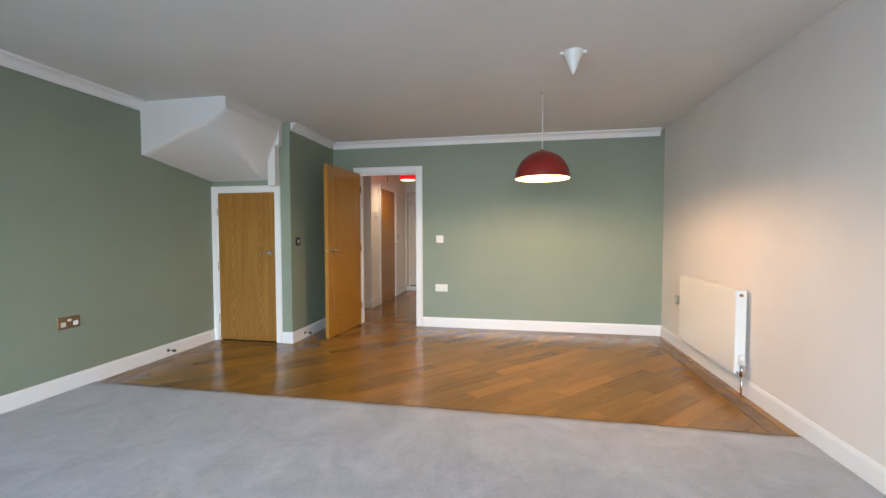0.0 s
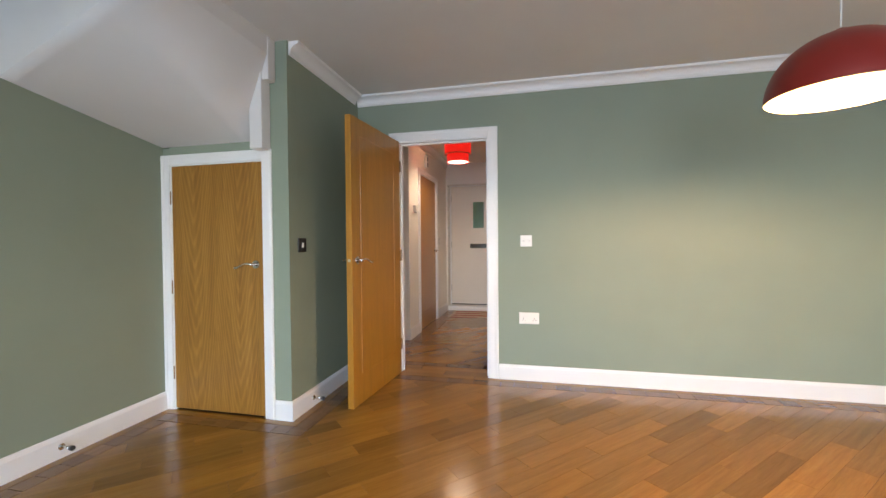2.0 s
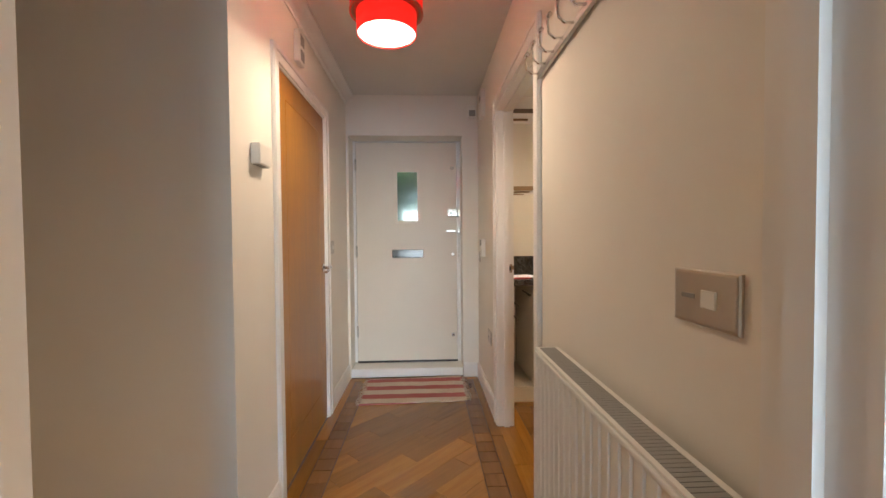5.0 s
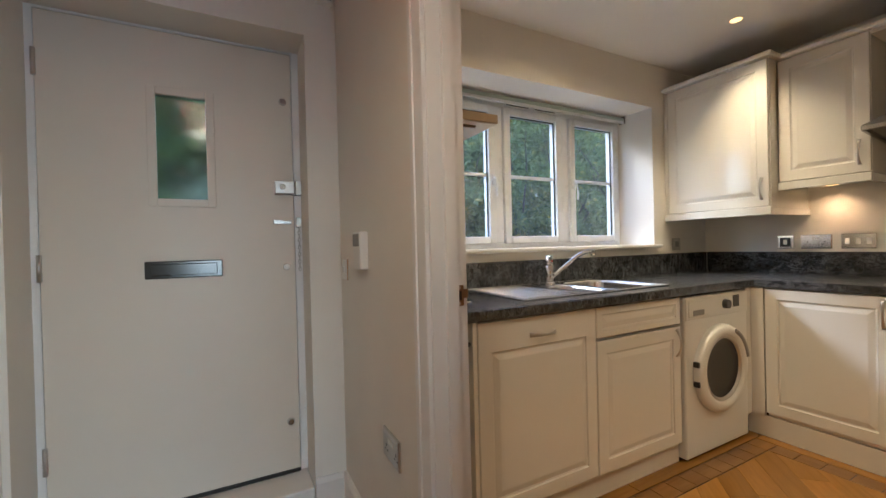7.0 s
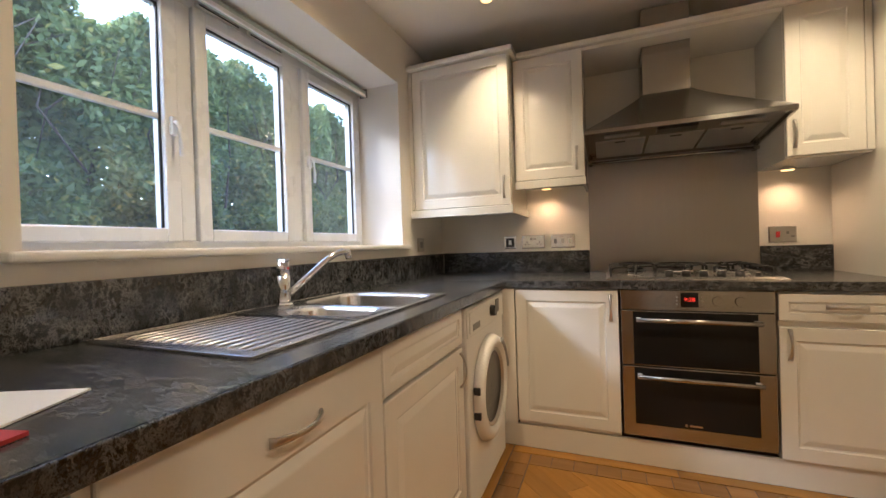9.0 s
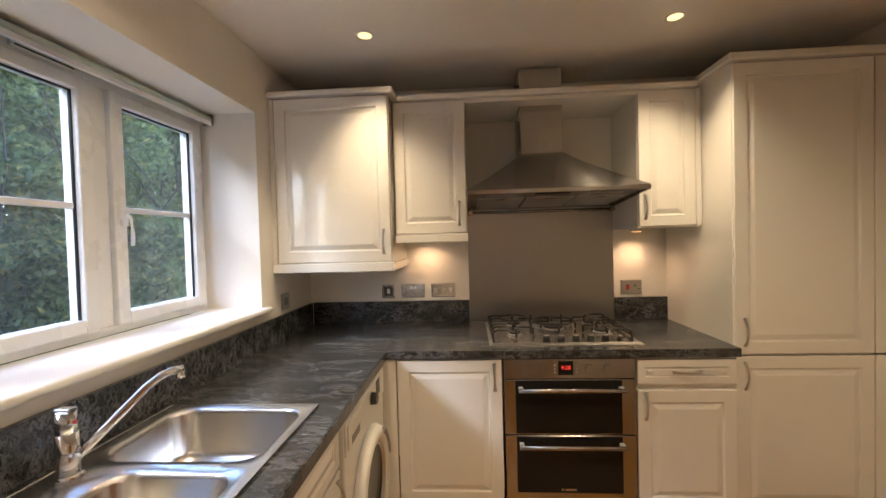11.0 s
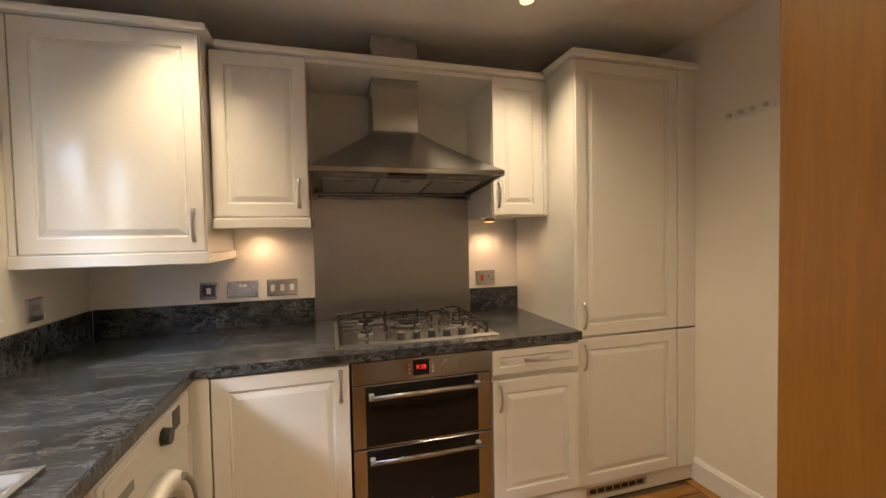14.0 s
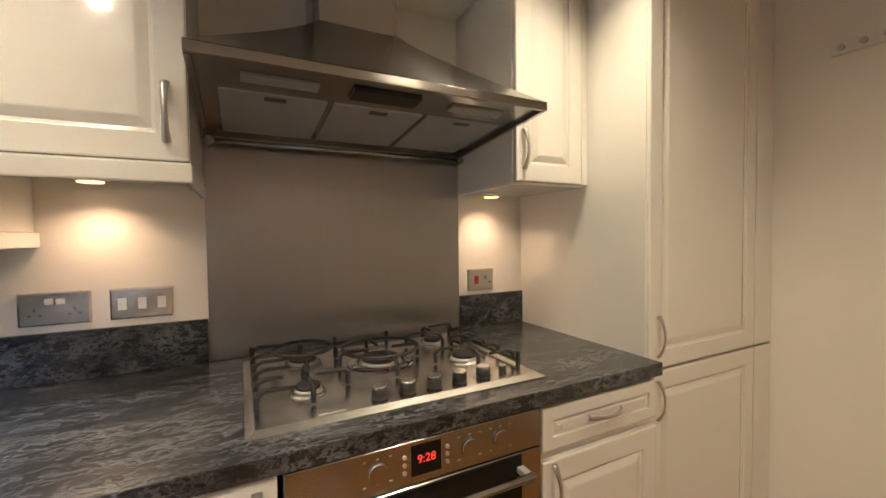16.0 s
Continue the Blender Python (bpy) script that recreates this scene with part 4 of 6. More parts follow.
# ---------------------------------------------------------------- hall things
LX, LY = -0.61, 7.37
hl = thing("drum_pendant", (LX, LY, ZC), "two-tier red fabric drum ceiling lamp, lit", "ceiling lamp")
part("upper_shade", lathe([(0.158, 2.165), (0.160, 2.325), (0.156, 2.325), (0.154, 2.165)], (LX, LY, 0), 56, True), M_CLOTH, hl, "wide red fabric drum")
part("lower_shade", lathe([(0.130, 2.075), (0.132, 2.180), (0.128, 2.180), (0.126, 2.075)], (LX, LY, 0), 56, True), M_CLOTH, hl, "narrower red fabric drum below")
part("diffuser", lathe([(0.001, 2.083), (0.126, 2.081), (0.126, 2.086), (0.001, 2.088)], (LX, LY, 0), 48), glow("lit_white_diffuser", (1.0, 0.86, 0.66), 0.3), hl, "glowing white diffuser").visible_shadow = False
part("band", lathe([(0.161, 2.165), (0.161, 2.172), (0.132, 2.172), (0.132, 2.165)], (LX, LY, 0), 48, True), M_BRASS, hl, "thin gold band")
part("stem", cyl((LX, LY, 2.24), (LX, LY, ZC - 0.02), 0.006, 10), M_PLASTIC, hl)
part("ceiling_cup", cyl((LX, LY, ZC - 0.025), (LX, LY, ZC), 0.045, 28, 0.05), M_PLASTIC, hl)

r2 = radiator_y("radiator", HR, 6.06, 6.85, 0.215, 0.828, 0.100, True, "white fluted panel radiator with a grey top grille in the hall")
part("valve", cyl((HR - 0.05, 6.875, 0.18), (HR - 0.05, 6.875, 0.32), 0.016, 16), M_PLASTIC, r2)

hk = thing("coat_rack", (HR, 6.80, 1.80), "chrome coat rail with wire hooks on the hall wall", "coat rack")
part("rail", box(HR - 0.018, HR - 0.004, 6.45, 7.12, 1.786, 1.812, 0.003), M_NICKEL, hk)
for y in (7.09, 7.00, 6.91, 6.82, 6.73, 6.64, 6.55):
    pts = [(HR - 0.014, y, 1.80), (HR - 0.045, y, 1.80), (HR - 0.062, y, 1.815), (HR - 0.066, y, 1.85), (HR - 0.062, y, 1.868)]
    hook = part("hook", tube(pts, 0.0042, 8, 1.0, (0, 1, 0)), M_CHROME, hk)
    part("hook_ball", cyl((HR - 0.066, y, 1.864), (HR - 0.056, y, 1.876), 0.007, 10), M_CHROME, hook)
for y in (6.5, 7.05):
    part("wall_mount", box(HR - 0.006, HR - 0.0005, y - 0.012, y + 0.012, 1.788, 1.81), M_NICKEL, hk)

plate("light_switch", facing_x(HR, 6.272, 1.038), 0.15, 0.09, M_NICKEL, "satin steel switch plate on the hall wall", "light switch",
      rockers=((0.090, 0.045, 0.016, 0.014),), dark=((0.040, 0.046, 0.016, 0.004),))
plate("light_switch", to_x(HL, 8.372, 1.078), 0.086, 0.092, M_NICKEL, "satin steel light switch beside the hall door", "light switch", rockers=((0.043, 0.046, 0.012, 0.014),))
plate("wall_socket", facing_x(HR, 8.43, 0.44), 0.14, 0.092, M_NICKEL, "satin steel double socket low on the hall wall", "wall socket", **double)
plate("light_switch", facing_x(HR, 8.925, 0.985), 0.086, 0.088, M_CHROME, "chrome light switch beside the front door", "light switch", rockers=((0.043, 0.044, 0.010, 0.013),))


def wallbox(name, x0, x1, y0, y1, z0, z1, label, category, extra=()):
    th = thing(name, ((x0 + x1) / 2, (y0 + y1) / 2, z0), label, category)
    part("casing", box(x0, x1, y0, y1, z0, z1, 0.006, 3), M_PLASTIC, th)
    for nm, q, m in extra:
        part(nm, box(*q, 0.001), m, th)
    return th


wallbox("thermostat", HL, HL + 0.036, 7.125, 7.235, 1.470, 1.552, "cream wall thermostat with a vented base", "thermostat",
        [("vent_slot", (HL + 0.004, HL + 0.030, 7.138 + i * 0.025, 7.152 + i * 0.025, 1.4685, 1.4715), M_GREY) for i in range(4)])
wallbox("door_chime", HL, HL + 0.03, 7.66, 7.75, 2.085, 2.25, "white door chime box with dark grilles above the hall door", "door chime",
        [("grille", (HL + 0.029, HL + 0.0315, 7.675, 7.735, 2.10 + k * 0.075, 2.155 + k * 0.075), M_GREY) for k in range(2)])
wallbox("alarm_panel", HR - 0.034, HR, 8.54, 8.64, 2.08, 2.285, "white alarm sounder box high on the hall wall", "alarm box",
        [("display", (HR - 0.0355, HR - 0.033, 8.565, 8.615, 2.20, 2.24), M_GREY)])
wallbox("corner_sensor", -0.085, -0.018, HE - 0.045, HE, 2.185, 2.285, "small white corner movement sensor near the ceiling", "sensor",
        [("lens", (-0.078, -0.026, HE - 0.047, HE - 0.043, 2.195, 2.245), M_GREY)])
wallbox("intercom", HR - 0.032, HR, 8.56, 8.65, 1.040, 1.178, "white door intercom with a grey speaker panel", "intercom",
        [("speaker", (HR - 0.0335, HR - 0.031, 8.566, 8.644, 1.125, 1.170), M_GREY)])

# rag rug with fringes
b = bmesh.new()
bmesh.ops.create_grid(b, x_segments=64, y_segments=42, size=0.5)
for v in b.verts:
    s, q = v.co.x, v.co.y
    x = -0.545 + s * 0.775 + 0.012 * noise.noise(Vector((q * 9, s * 2, 1)))
    y = 8.69 + q * 0.52 + s * 0.035 + 0.010 * noise.noise(Vector((s * 6, q, 5)))
    v.co = Vector((x, y, 0.007 + 0.0035 * noise.noise(Vector((x * 9, y * 30, 0)))))
for f in b.faces:
    f.smooth = True
r = bmesh.ops.extrude_edge_only(b, edges=[e for e in b.edges if e.is_boundary])
for v in [g for g in r["geom"] if isinstance(g, bmesh.types.BMVert)]:
    v.co.z = 0.0008
rug = thing("door_mat", (-0.545, 8.69, 0), "red and cream striped rag rug with frayed fringes", "rug")
part("woven_field", b, M_RAG, rug)
rnd = random.Random(4)
for side, xx in ((-1, -0.932), (1, -0.158)):
    b = bmesh.new()
    for i in range(46):
        y = 8.44 + i * 0.0108 + rnd.uniform(-0.004, 0.004)
        ln = rnd.uniform(0.016, 0.042)
        tube([(xx - side * 0.012, y + side * 0.017, 0.006), (xx + side * ln * 0.5, y + rnd.uniform(-0.006, 0.006) + side * 0.017, 0.0045), (xx + side * ln, y + rnd.uniform(-0.014, 0.014) + side * 0.017, 0.003)], 0.0022, 5, bm=b)
    part("fringe", b, paint("cream_cotton", (0.58, 0.49, 0.40), 0.95, 0.1), rug, "frayed cream fringe")

# ---------------------------------------------------------------- kitchen window
win = thing("window_1", (1.39, 9.29, 1.09), "white three-light casement window with glazing bars", "window", kind="structure")
WY0, WY1 = 9.285, 9.345
lights = [(0.63, 1.022), (1.195, 1.59), (1.772, 2.165)]
ZG0, ZG1, ZT = 1.172, 1.962, 1.566
b = bmesh.new()
for q in ((0.535, 0.575, WY0, WY1, 1.096, 2.075), (2.212, 2.25, WY0, WY1, 1.096, 2.075), (0.575, 2.212, WY0, WY1, 1.096, 1.128), (0.575, 2.212, WY0, WY1, 2.005, 2.075),
          (1.082, 1.138, WY0, WY1, 1.128, 2.005), (1.652, 1.712, WY0, WY1, 1.128, 2.005)):
    box(*q, 0.004, bm=b)
part("window_frame", b, M_UPVC, win)
for g0, g1 in lights:
    b = bmesh.new()
    s0, s1, y0, y1 = g0 - 0.052, g1 + 0.052, WY0 - 0.016, WY1 - 0.01
    for q in ((s0, g0, y0, y1, ZG0 - 0.048, ZG1 + 0.048), (g1, s1, y0, y1, ZG0 - 0.048, ZG1 + 0.048), (g0, g1, y0, y1, ZG0 - 0.048, ZG0), (g0, g1, y0, y1, ZG1, ZG1 + 0.048)):
        box(*q, 0.006, bm=b)
    sash = part("sash", b, M_UPVC, win)
    part("glazing_bar", box(g0, g1, WY0 + 0.008, WY0 + 0.03, ZT - 0.011, ZT + 0.011, 0.004), M_UPVC, sash)
    b = bmesh.new()
    for q in ((g0, g0 + 0.006, WY0 + 0.004, WY0 + 0.012, ZG0, ZG1), (g1 - 0.006, g1, WY0 + 0.004, WY0 + 0.012, ZG0, ZG1), (g0 + 0.006, g1 - 0.006, WY0 + 0.004, WY0 + 0.012, ZG1 - 0.006, ZG1)):
        box(*q, bm=b)
    part("gasket", b, M_BLACK, sash, "black rubber gasket")
    gp = part("glass_pane", box(g0 - 0.004, g1 + 0.004, WY0 + 0.016, WY0 + 0.020, ZG0 - 0.004, ZG1 + 0.004), M_GLASS, sash, "clear glass pane")
    gp.visible_shadow = False
for x in (1.048, 1.748):
    b = box(x - 0.012, x + 0.012, WY0 - 0.034, WY0 - 0.014, 1.50, 1.565, 0.005)
    tube([(x, WY0 - 0.036, 1.545), (x + 0.002, WY0 - 0.050, 1.53), (x + 0.006, WY0 - 0.052, 1.47), (x + 0.008, WY0 - 0.048, 1.425)], [0.010, 0.009, 0.008, 0.007], 10, 0.7, bm=b)
    part("window_handle", b, M_UPVC, win, "white window handle")
for x0 in (1.16, 1.40):
    part("trickle_vent", box(x0, x0 + 0.2, WY0 - 0.012, WY0 + 0.002, 2.022, 2.042, 0.003), M_UPVC, win)
    part("vent_slot", box(x0 + 0.01, x0 + 0.19, WY0 - 0.0135, WY0 - 0.011, 2.026, 2.031), M_BLACK, win)
lone("window_sill", box(0.50, 2.295, 8.962, 9.284, 1.071, 1.096, 0.009, 3), M_TRIM, "white painted window board", "window sill", kind="structure")
bl = thing("roller_blind", (1.39, 9.2, 2.02), "rolled-up pale green roller blind at the top of the window", "roller blind")
part("roll", cyl((0.55, 9.235, 2.042), (2.23, 9.235, 2.042), 0.022, 24), paint("pale_green_blind_cloth", (0.50, 0.58, 0.53), 0.8, 0.03, 300, 0.1), bl)
part("bottom_bar", box(0.56, 2.22, 9.207, 9.217, 2.010, 2.030, 0.003), M_UPVC, bl)
for x in (0.54, 2.232):
    part("end_bracket", box(x, x + 0.012, 9.212, 9.262, 2.018, 2.072, 0.003), M_GREY, bl)

# ---------------------------------------------------------------- kitchen units
ZTOP, TH = 0.885, 0.04
FX, FY = 2.20, 8.38       # faces of the fronts


def unit(name, at, label):
    return thing(name, at, label, "kitchen cabinet", group="fitted kitchen units")


def front(T, w, h, parent, name="door", handle=None, top=None, edge=0.058, label=""):
    d = part(name, panel_front(T, w, h, edge=edge, top=top), M_CAB, parent, label)
    if handle:
        u, v, up = handle
        part("handle", bow_handle(T, u, v, up), M_NICKEL, d, "satin nickel bow handle")
    return d


def carcass(parent, x0, x1, y0, y1, z0, z1):
    part("body", box(x0, x1, y0, y1, z0, z1, 0.002, 1), M_CARC, parent)


ZB0, ZB1 = 0.112, 0.838
# open end unit beside the doorway
u = unit("open_base_unit", (0.22, 8.6, 0.1), "open-fronted cream base unit with a wire rail inside")
part("side_panel", box(0.319, 0.336, FY, KW - 0.02, 0.10, 0.845, 0.001), M_CAB, u)
part("side_panel", box(0.104, 0.120, FY + 0.01, KW - 0.02, 0.10, 0.845, 0.001), M_CARC, u)
part("bottom_panel", box(0.120, 0.319, FY + 0.005, KW - 0.02, 0.10, 0.118), M_CARC, u)
part("back_panel", box(0.120, 0.319, KW - 0.035, KW - 0.022, 0.118, 0.845), M_CARC, u)
for z in (0.70, 0.60):
    part("towel_rail", cyl((0.20, FY - 0.01, z), (0.20, KW - 0.04, z + 0.01), 0.006, 10), M_GREY, u, "grey metal towel rail")
u = unit("base_cabinet", (0.64, 8.7, 0.11), "cream gloss dishwasher front with a horizontal bow handle")
carcass(u, 0.34, 0.942, FY + 0.02, KW - 0.05, 0.112, 0.84)
front(facing_y(0.340, FY, ZB0), 0.600, ZB1 - ZB0, u, handle=(0.30, 0.655, False), top=0.115)
u = unit("base_cabinet", (1.24, 8.7, 0.11), "cream gloss sink cabinet with a dummy drawer front above a door")
carcass(u, 0.944, 1.538, FY + 0.02, KW - 0.05, 0.112, 0.69)
front(facing_y(0.946, FY, 0.703), 0.588, 0.133, u, "drawer_front", edge=0.032)
front(facing_y(0.946, FY, 0.108), 0.588, 0.582, u, handle=(0.548, 0.505, True))
lone("plinth", box(0.104, 1.545, 8.408, 8.424, 0, 0.105, 0.001), M_CARC, "cream plinth under the sink units", "plinth", kind="structure")
lone("plinth", box(2.212, 2.228, 6.725, 8.408, 0, 0.118, 0.001), M_CARC, "cream plinth under the oven and cabinets", "plinth", kind="structure")
lone("plinth", box(2.252, 2.268, YH, 6.722, 0, 0.082, 0.001), M_CARC, "cream plinth under the tall unit", "plinth", kind="structure")
u = unit("corner_post", (2.2, 8.37, 0.11), "cream corner filler post between washing machine and cabinet")
part("post", box(2.145, 2.199, FY, FY + 0.018, 0.118, 0.842, 0.001), M_CAB, u)
part("return", box(FX, FX + 0.018, 8.318, FY + 0.001, 0.118, 0.842, 0.001), M_CAB, u)
u = unit("base_cabinet", (2.5, 8.05, 0.11), "cream gloss corner base cabinet with an upright bow handle")
carcass(u, FX + 0.02, KR - 0.03, 7.81, 8.31, 0.12, 0.84)
front(facing_x(FX, 8.313, 0.14), 0.503, 0.698, u, handle=(0.468, 0.615, True))
u = unit("base_cabinet", (2.5, 6.96, 0.11), "narrow cream gloss base cabinet with a drawer above a door")
carcass(u, FX + 0.02, KR - 0.03, 6.735, 7.185, 0.118, 0.84)
front(facing_x(FX, 7.184, 0.716), 0.446, 0.116, u, "drawer", handle=(0.223, 0.062, False), edge=0.034)
front(facing_x(FX, 7.184, 0.122), 0.446, 0.568, u, handle=(0.036, 0.495, True))

# tall unit
TX = 2.24
u = unit("tall_cabinet", (2.56, 6.36, 0.085), "tall cream gloss fridge housing with two doors and a vented plinth")
part("side_panel", box(TX + 0.012, KR - 0.002, 6.705, 6.722, 0.084, 2.2, 0.001), M_CAB, u)
part("body", box(TX + 0.022, KR - 0.002, 6.10, 6.703, 0.088, 2.195, 0.001), M_CARC, u)
front(facing_x(TX, 6.718, 0.842), 0.610, 1.350, u, handle=(0.040, 0.105, True))
front(facing_x(TX, 6.718, 0.087), 0.610, 0.746, u, handle=(0.040, 0.655, True))
for z0, z1 in ((0.842, 2.192), (0.087, 0.833)):
    part("filler_strip", box(TX, TX + 0.019, YH + 0.002, 6.104, z0, z1, 0.002), M_CAB, u)
part("cornice", box(TX - 0.028, KR - 0.002, YH + 0.002, 6.750, 2.196, 2.232, 0.010, 3), M_CAB, u, "cream moulded cornice")
vt = thing("plinth_vent", (2.25, 6.48, 0.05), "grey slotted ventilation grille in the plinth", "vent grille")
part("grille_frame", box(2.248, 2.2515, 6.302, 6.664, 0.030, 0.068, 0.001), M_NICKEL, vt)
for i in range(7):
    y = 6.325 + i * 0.0475
    part("slot", box(2.2465, 2.2485, y, y + 0.038, 0.038, 0.060), M_BLACK, vt)

# wall units
u = unit("wall_cabinet", (2.63, 8.68, 1.26), "large cream gloss corner wall cabinet with a light pelmet")
part("body", box(2.406, KR - 0.002, 8.356, 8.998, 1.30, 2.186, 0.001), M_CAB, u)
front(facing_x(2.385, 8.972, 1.310), 0.612, 0.873, u, handle=(0.576, 0.105, True))
part("filler_strip", box(2.385, 2.404, 8.975, 8.998, 1.310, 2.183, 0.001), M_CAB, u)
b = box(2.372, 2.392, 8.345, 8.998, 1.258, 1.306, 0.004)
box(2.392, KR - 0.002, 8.345, 8.363, 1.258, 1.300, 0.004, bm=b)
part("pelmet", b, M_CAB, u, "cream light pelmet")
part("cornice", box(2.352, KR - 0.002, 8.325, 8.998, 2.187, 2.216, 0.010, 3), M_CAB, u, "cream moulded cornice")
u = unit("wall_cabinet", (2.69, 8.15, 1.40), "narrow cream gloss wall cabinet with an upright bow handle")
part("body", box(2.506, KR - 0.002, 7.957, 8.352, 1.448, 2.172, 0.001), M_CAB, u)
front(facing_x(2.485, 8.350, 1.452), 0.392, 0.718, u, handle=(0.352, 0.105, True))
b = box(2.472, 2.490, 7.952, 8.352, 1.402, 1.446, 0.004)
box(2.490, KR - 0.002, 7.952, 7.968, 1.402, 1.446, 0.004, bm=b)
part("pelmet", b, M_CAB, u, "cream light pelmet")
u = unit("wall_cabinet", (2.69, 6.9, 1.45), "slim cream gloss wall cabinet beside the tall unit")
part("body", box(2.506, KR - 0.002, 6.726, 7.046, 1.446, 2.172, 0.001), M_CAB, u)
front(facing_x(2.485, 7.044, 1.455), 0.290, 0.716, u, handle=(0.030, 0.105, True))
part("filler_strip", box(2.486, 2.505, 6.726, 6.752, 1.455, 2.171, 0.001), M_CAB, u)
u = thing("bridging_shelf", (2.69, 7.5, 2.15), "cream bridging panel with cornice above the cooker hood", "shelf")
b = bmesh.new()
CH = (2.592, 2.846, 7.408, 7.648)
for q in ((2.486, CH[0], 7.049, 7.953), (CH[1], KR - 0.002, 7.049, 7.953), (CH[0], CH[1], 7.049, CH[2]), (CH[0], CH[1], CH[3], 7.953)):
    box(*q, 2.152, 2.171, bm=b)
part("board", b, M_CAB, u)
b = box(2.455, 2.50, 6.752, 8.324, 2.174, 2.203, 0.010, 3)
part("cornice", b, M_CAB, u, "cream moulded cornice")
st = thing("plastic_tray", (2.66, 8.70, 2.216), "upturned white plastic tray on top of the wall cabinet", "tray")
part("tray_body", box(2.50, 2.80, 8.52, 8.90, 2.2165, 2.252, 0.014, 3), M_PLASTIC, st)
for y in (8.60, 8.76):
    part("clip", box(2.50, 2.53, y, y + 0.04, 2.252, 2.266, 0.004), M_PLASTIC, st)

# worktop, with the cut-outs for the sink
SX0, SX1, SY0, SY1 = 0.615, 1.562, 8.452, 8.958
wt = thing("worktop", (1.5, 8.7, ZTOP), "continuous black marbled laminate worktop with upstands", "worktop")
z0 = ZTOP - TH
c0, c1, c2, c3 = SX0 + 0.02, SX1 - 0.02, SY0 + 0.02, SY1 - 0.02
for q in ((KL + 0.001, c0, 8.365, KW), (c1, KR, 8.365, KW), (c0, c1, 8.365, c2), (c0, c1, c3, KW)):
    part("sink_run", box(*q, z0, ZTOP), M_TOP, wt)
part("front_edge", box(KL + 0.001, 2.192, 8.358, 8.3648, z0, ZTOP - 0.0005, 0.003, 3), M_TOP, wt)
part("hob_run", box(2.19, KR, 6.724, 8.3648, z0, ZTOP - 0.0003, 0.002, 2), M_TOP, wt)
part("upstand", box(KL + 0.001, KR - 0.02, KW - 0.018, KW - 0.001, ZTOP, 1.024, 0.002), M_TOP, wt)
part("upstand", box(KR - 0.018, KR - 0.001, 7.957, KW - 0.018, ZTOP, 1.024, 0.002), M_TOP, wt)
part("upstand", box(KR - 0.018, KR - 0.001, 6.724, 7.044, ZTOP, 1.024, 0.002), M_TOP, wt)
lone("worktop_joint", box(2.1895, 2.1925, 8.360, KW - 0.02, ZTOP + 0.0001, ZTOP + 0.0008), M_SINK, "thin metal joint strip across the worktop corner", "joint strip", kind="structure")
lone("splashback", box(KR - 0.006, KR - 0.001, 7.046, 7.955, ZTOP + 0.001, 1.655, 0.001), M_SPLASH, "matt steel splashback behind the hob", "splashback", kind="structure")


# sink
def rrect(cx, cy, w, h, r, n=6):
    pts = []
    for qx, qy, a0 in ((1, 1, 0), (-1, 1, 90), (-1, -1, 180), (1, -1, 270)):
        for k in range(n + 1):
            a = radians(a0 + 90 * k / n)
            pts.append((cx + qx * (w / 2 - r) + r * math.cos(a), cy + qy * (h / 2 - r) + r * math.sin(a)))
    return pts


def bowl(b, zone, cx, cy, w, h, r, depth, z):
    zx0, zx1, zy0, zy1 = zone
    rim = rrect((zx0 + zx1) / 2, (zy0 + zy1) / 2, zx1 - zx0, zy1 - zy0, 0.0005)
    loops = [[(x, y, z) for x, y in rim]]
    for dw, rr, dz in ((0.0, r, 0.0), (0.010, r, -0.004), (0.016, r, -0.014), (0.04, r, -depth + 0.03), (0.06, r, -depth + 0.008), (0.09, r * 0.9, -depth)):
        loops.append([(x, y, z + dz) for x, y in rrect(cx, cy, w - dw, h - dw, rr)])
    made = [[b.verts.new(p) for p in lp] for lp in loops]
    for a, c in zip(made, made[1:]):
        for k in range(len(a)):
            b.faces.new((a[k], a[(k + 1) % len(a)], c[(k + 1) % len(a)], c[k])).smooth = True
    b.faces.new(made[-1])


sk = thing("sink", (1.1, 8.7, ZTOP), "stainless steel bowl-and-a-half sink with a ribbed drainer", "sink")
ZS = ZTOP + 0.006
b = bmesh.new()
bowl(b, (1.205, SX1 - 0.012, SY0 + 0.012, SY1 - 0.012), 1.375, 8.690, 0.315, 0.420, 0.07, 0.155, ZS)
part("main_bowl", b, M_SINK, sk)
b = bmesh.new()
bowl(b, (0.985, 1.205, SY0 + 0.012, SY1 - 0.012), 1.095, 8.640, 0.165, 0.300, 0.06, 0.10, ZS)
part("half_bowl", b, M_SINK, sk)
b = box(SX0 + 0.012, 0.985, SY0 + 0.012, SY1 - 0.012, ZS - 0.006, ZS - 0.003)
part("drainer_floor", b, M_SINK, sk)
for i in range(13):
    y = SY0 + 0.055 + i * 0.032
    part("drainer_rib", tube([(SX0 + 0.045, y, ZS - 0.004), (SX0 + 0.06, y, ZS - 0.0015), (0.955, y, ZS - 0.0015), (0.97, y, ZS - 0.004)], [0.002, 0.0055, 0.0055, 0.002], 8, 0.6), M_SINK, sk)
b = bmesh.new()
for q in ((SX0, SX1, SY0, SY0 + 0.013), (SX0, SX1, SY1 - 0.013, SY1), (SX0, SX0 + 0.013, SY0 + 0.013, SY1 - 0.013), (SX1 - 0.013, SX1, SY0 + 0.013, SY1 - 0.013)):
    box(*q, ZTOP + 0.0005, ZS + 0.002, 0.0015, bm=b)
part("rim", b, M_SINK, sk)
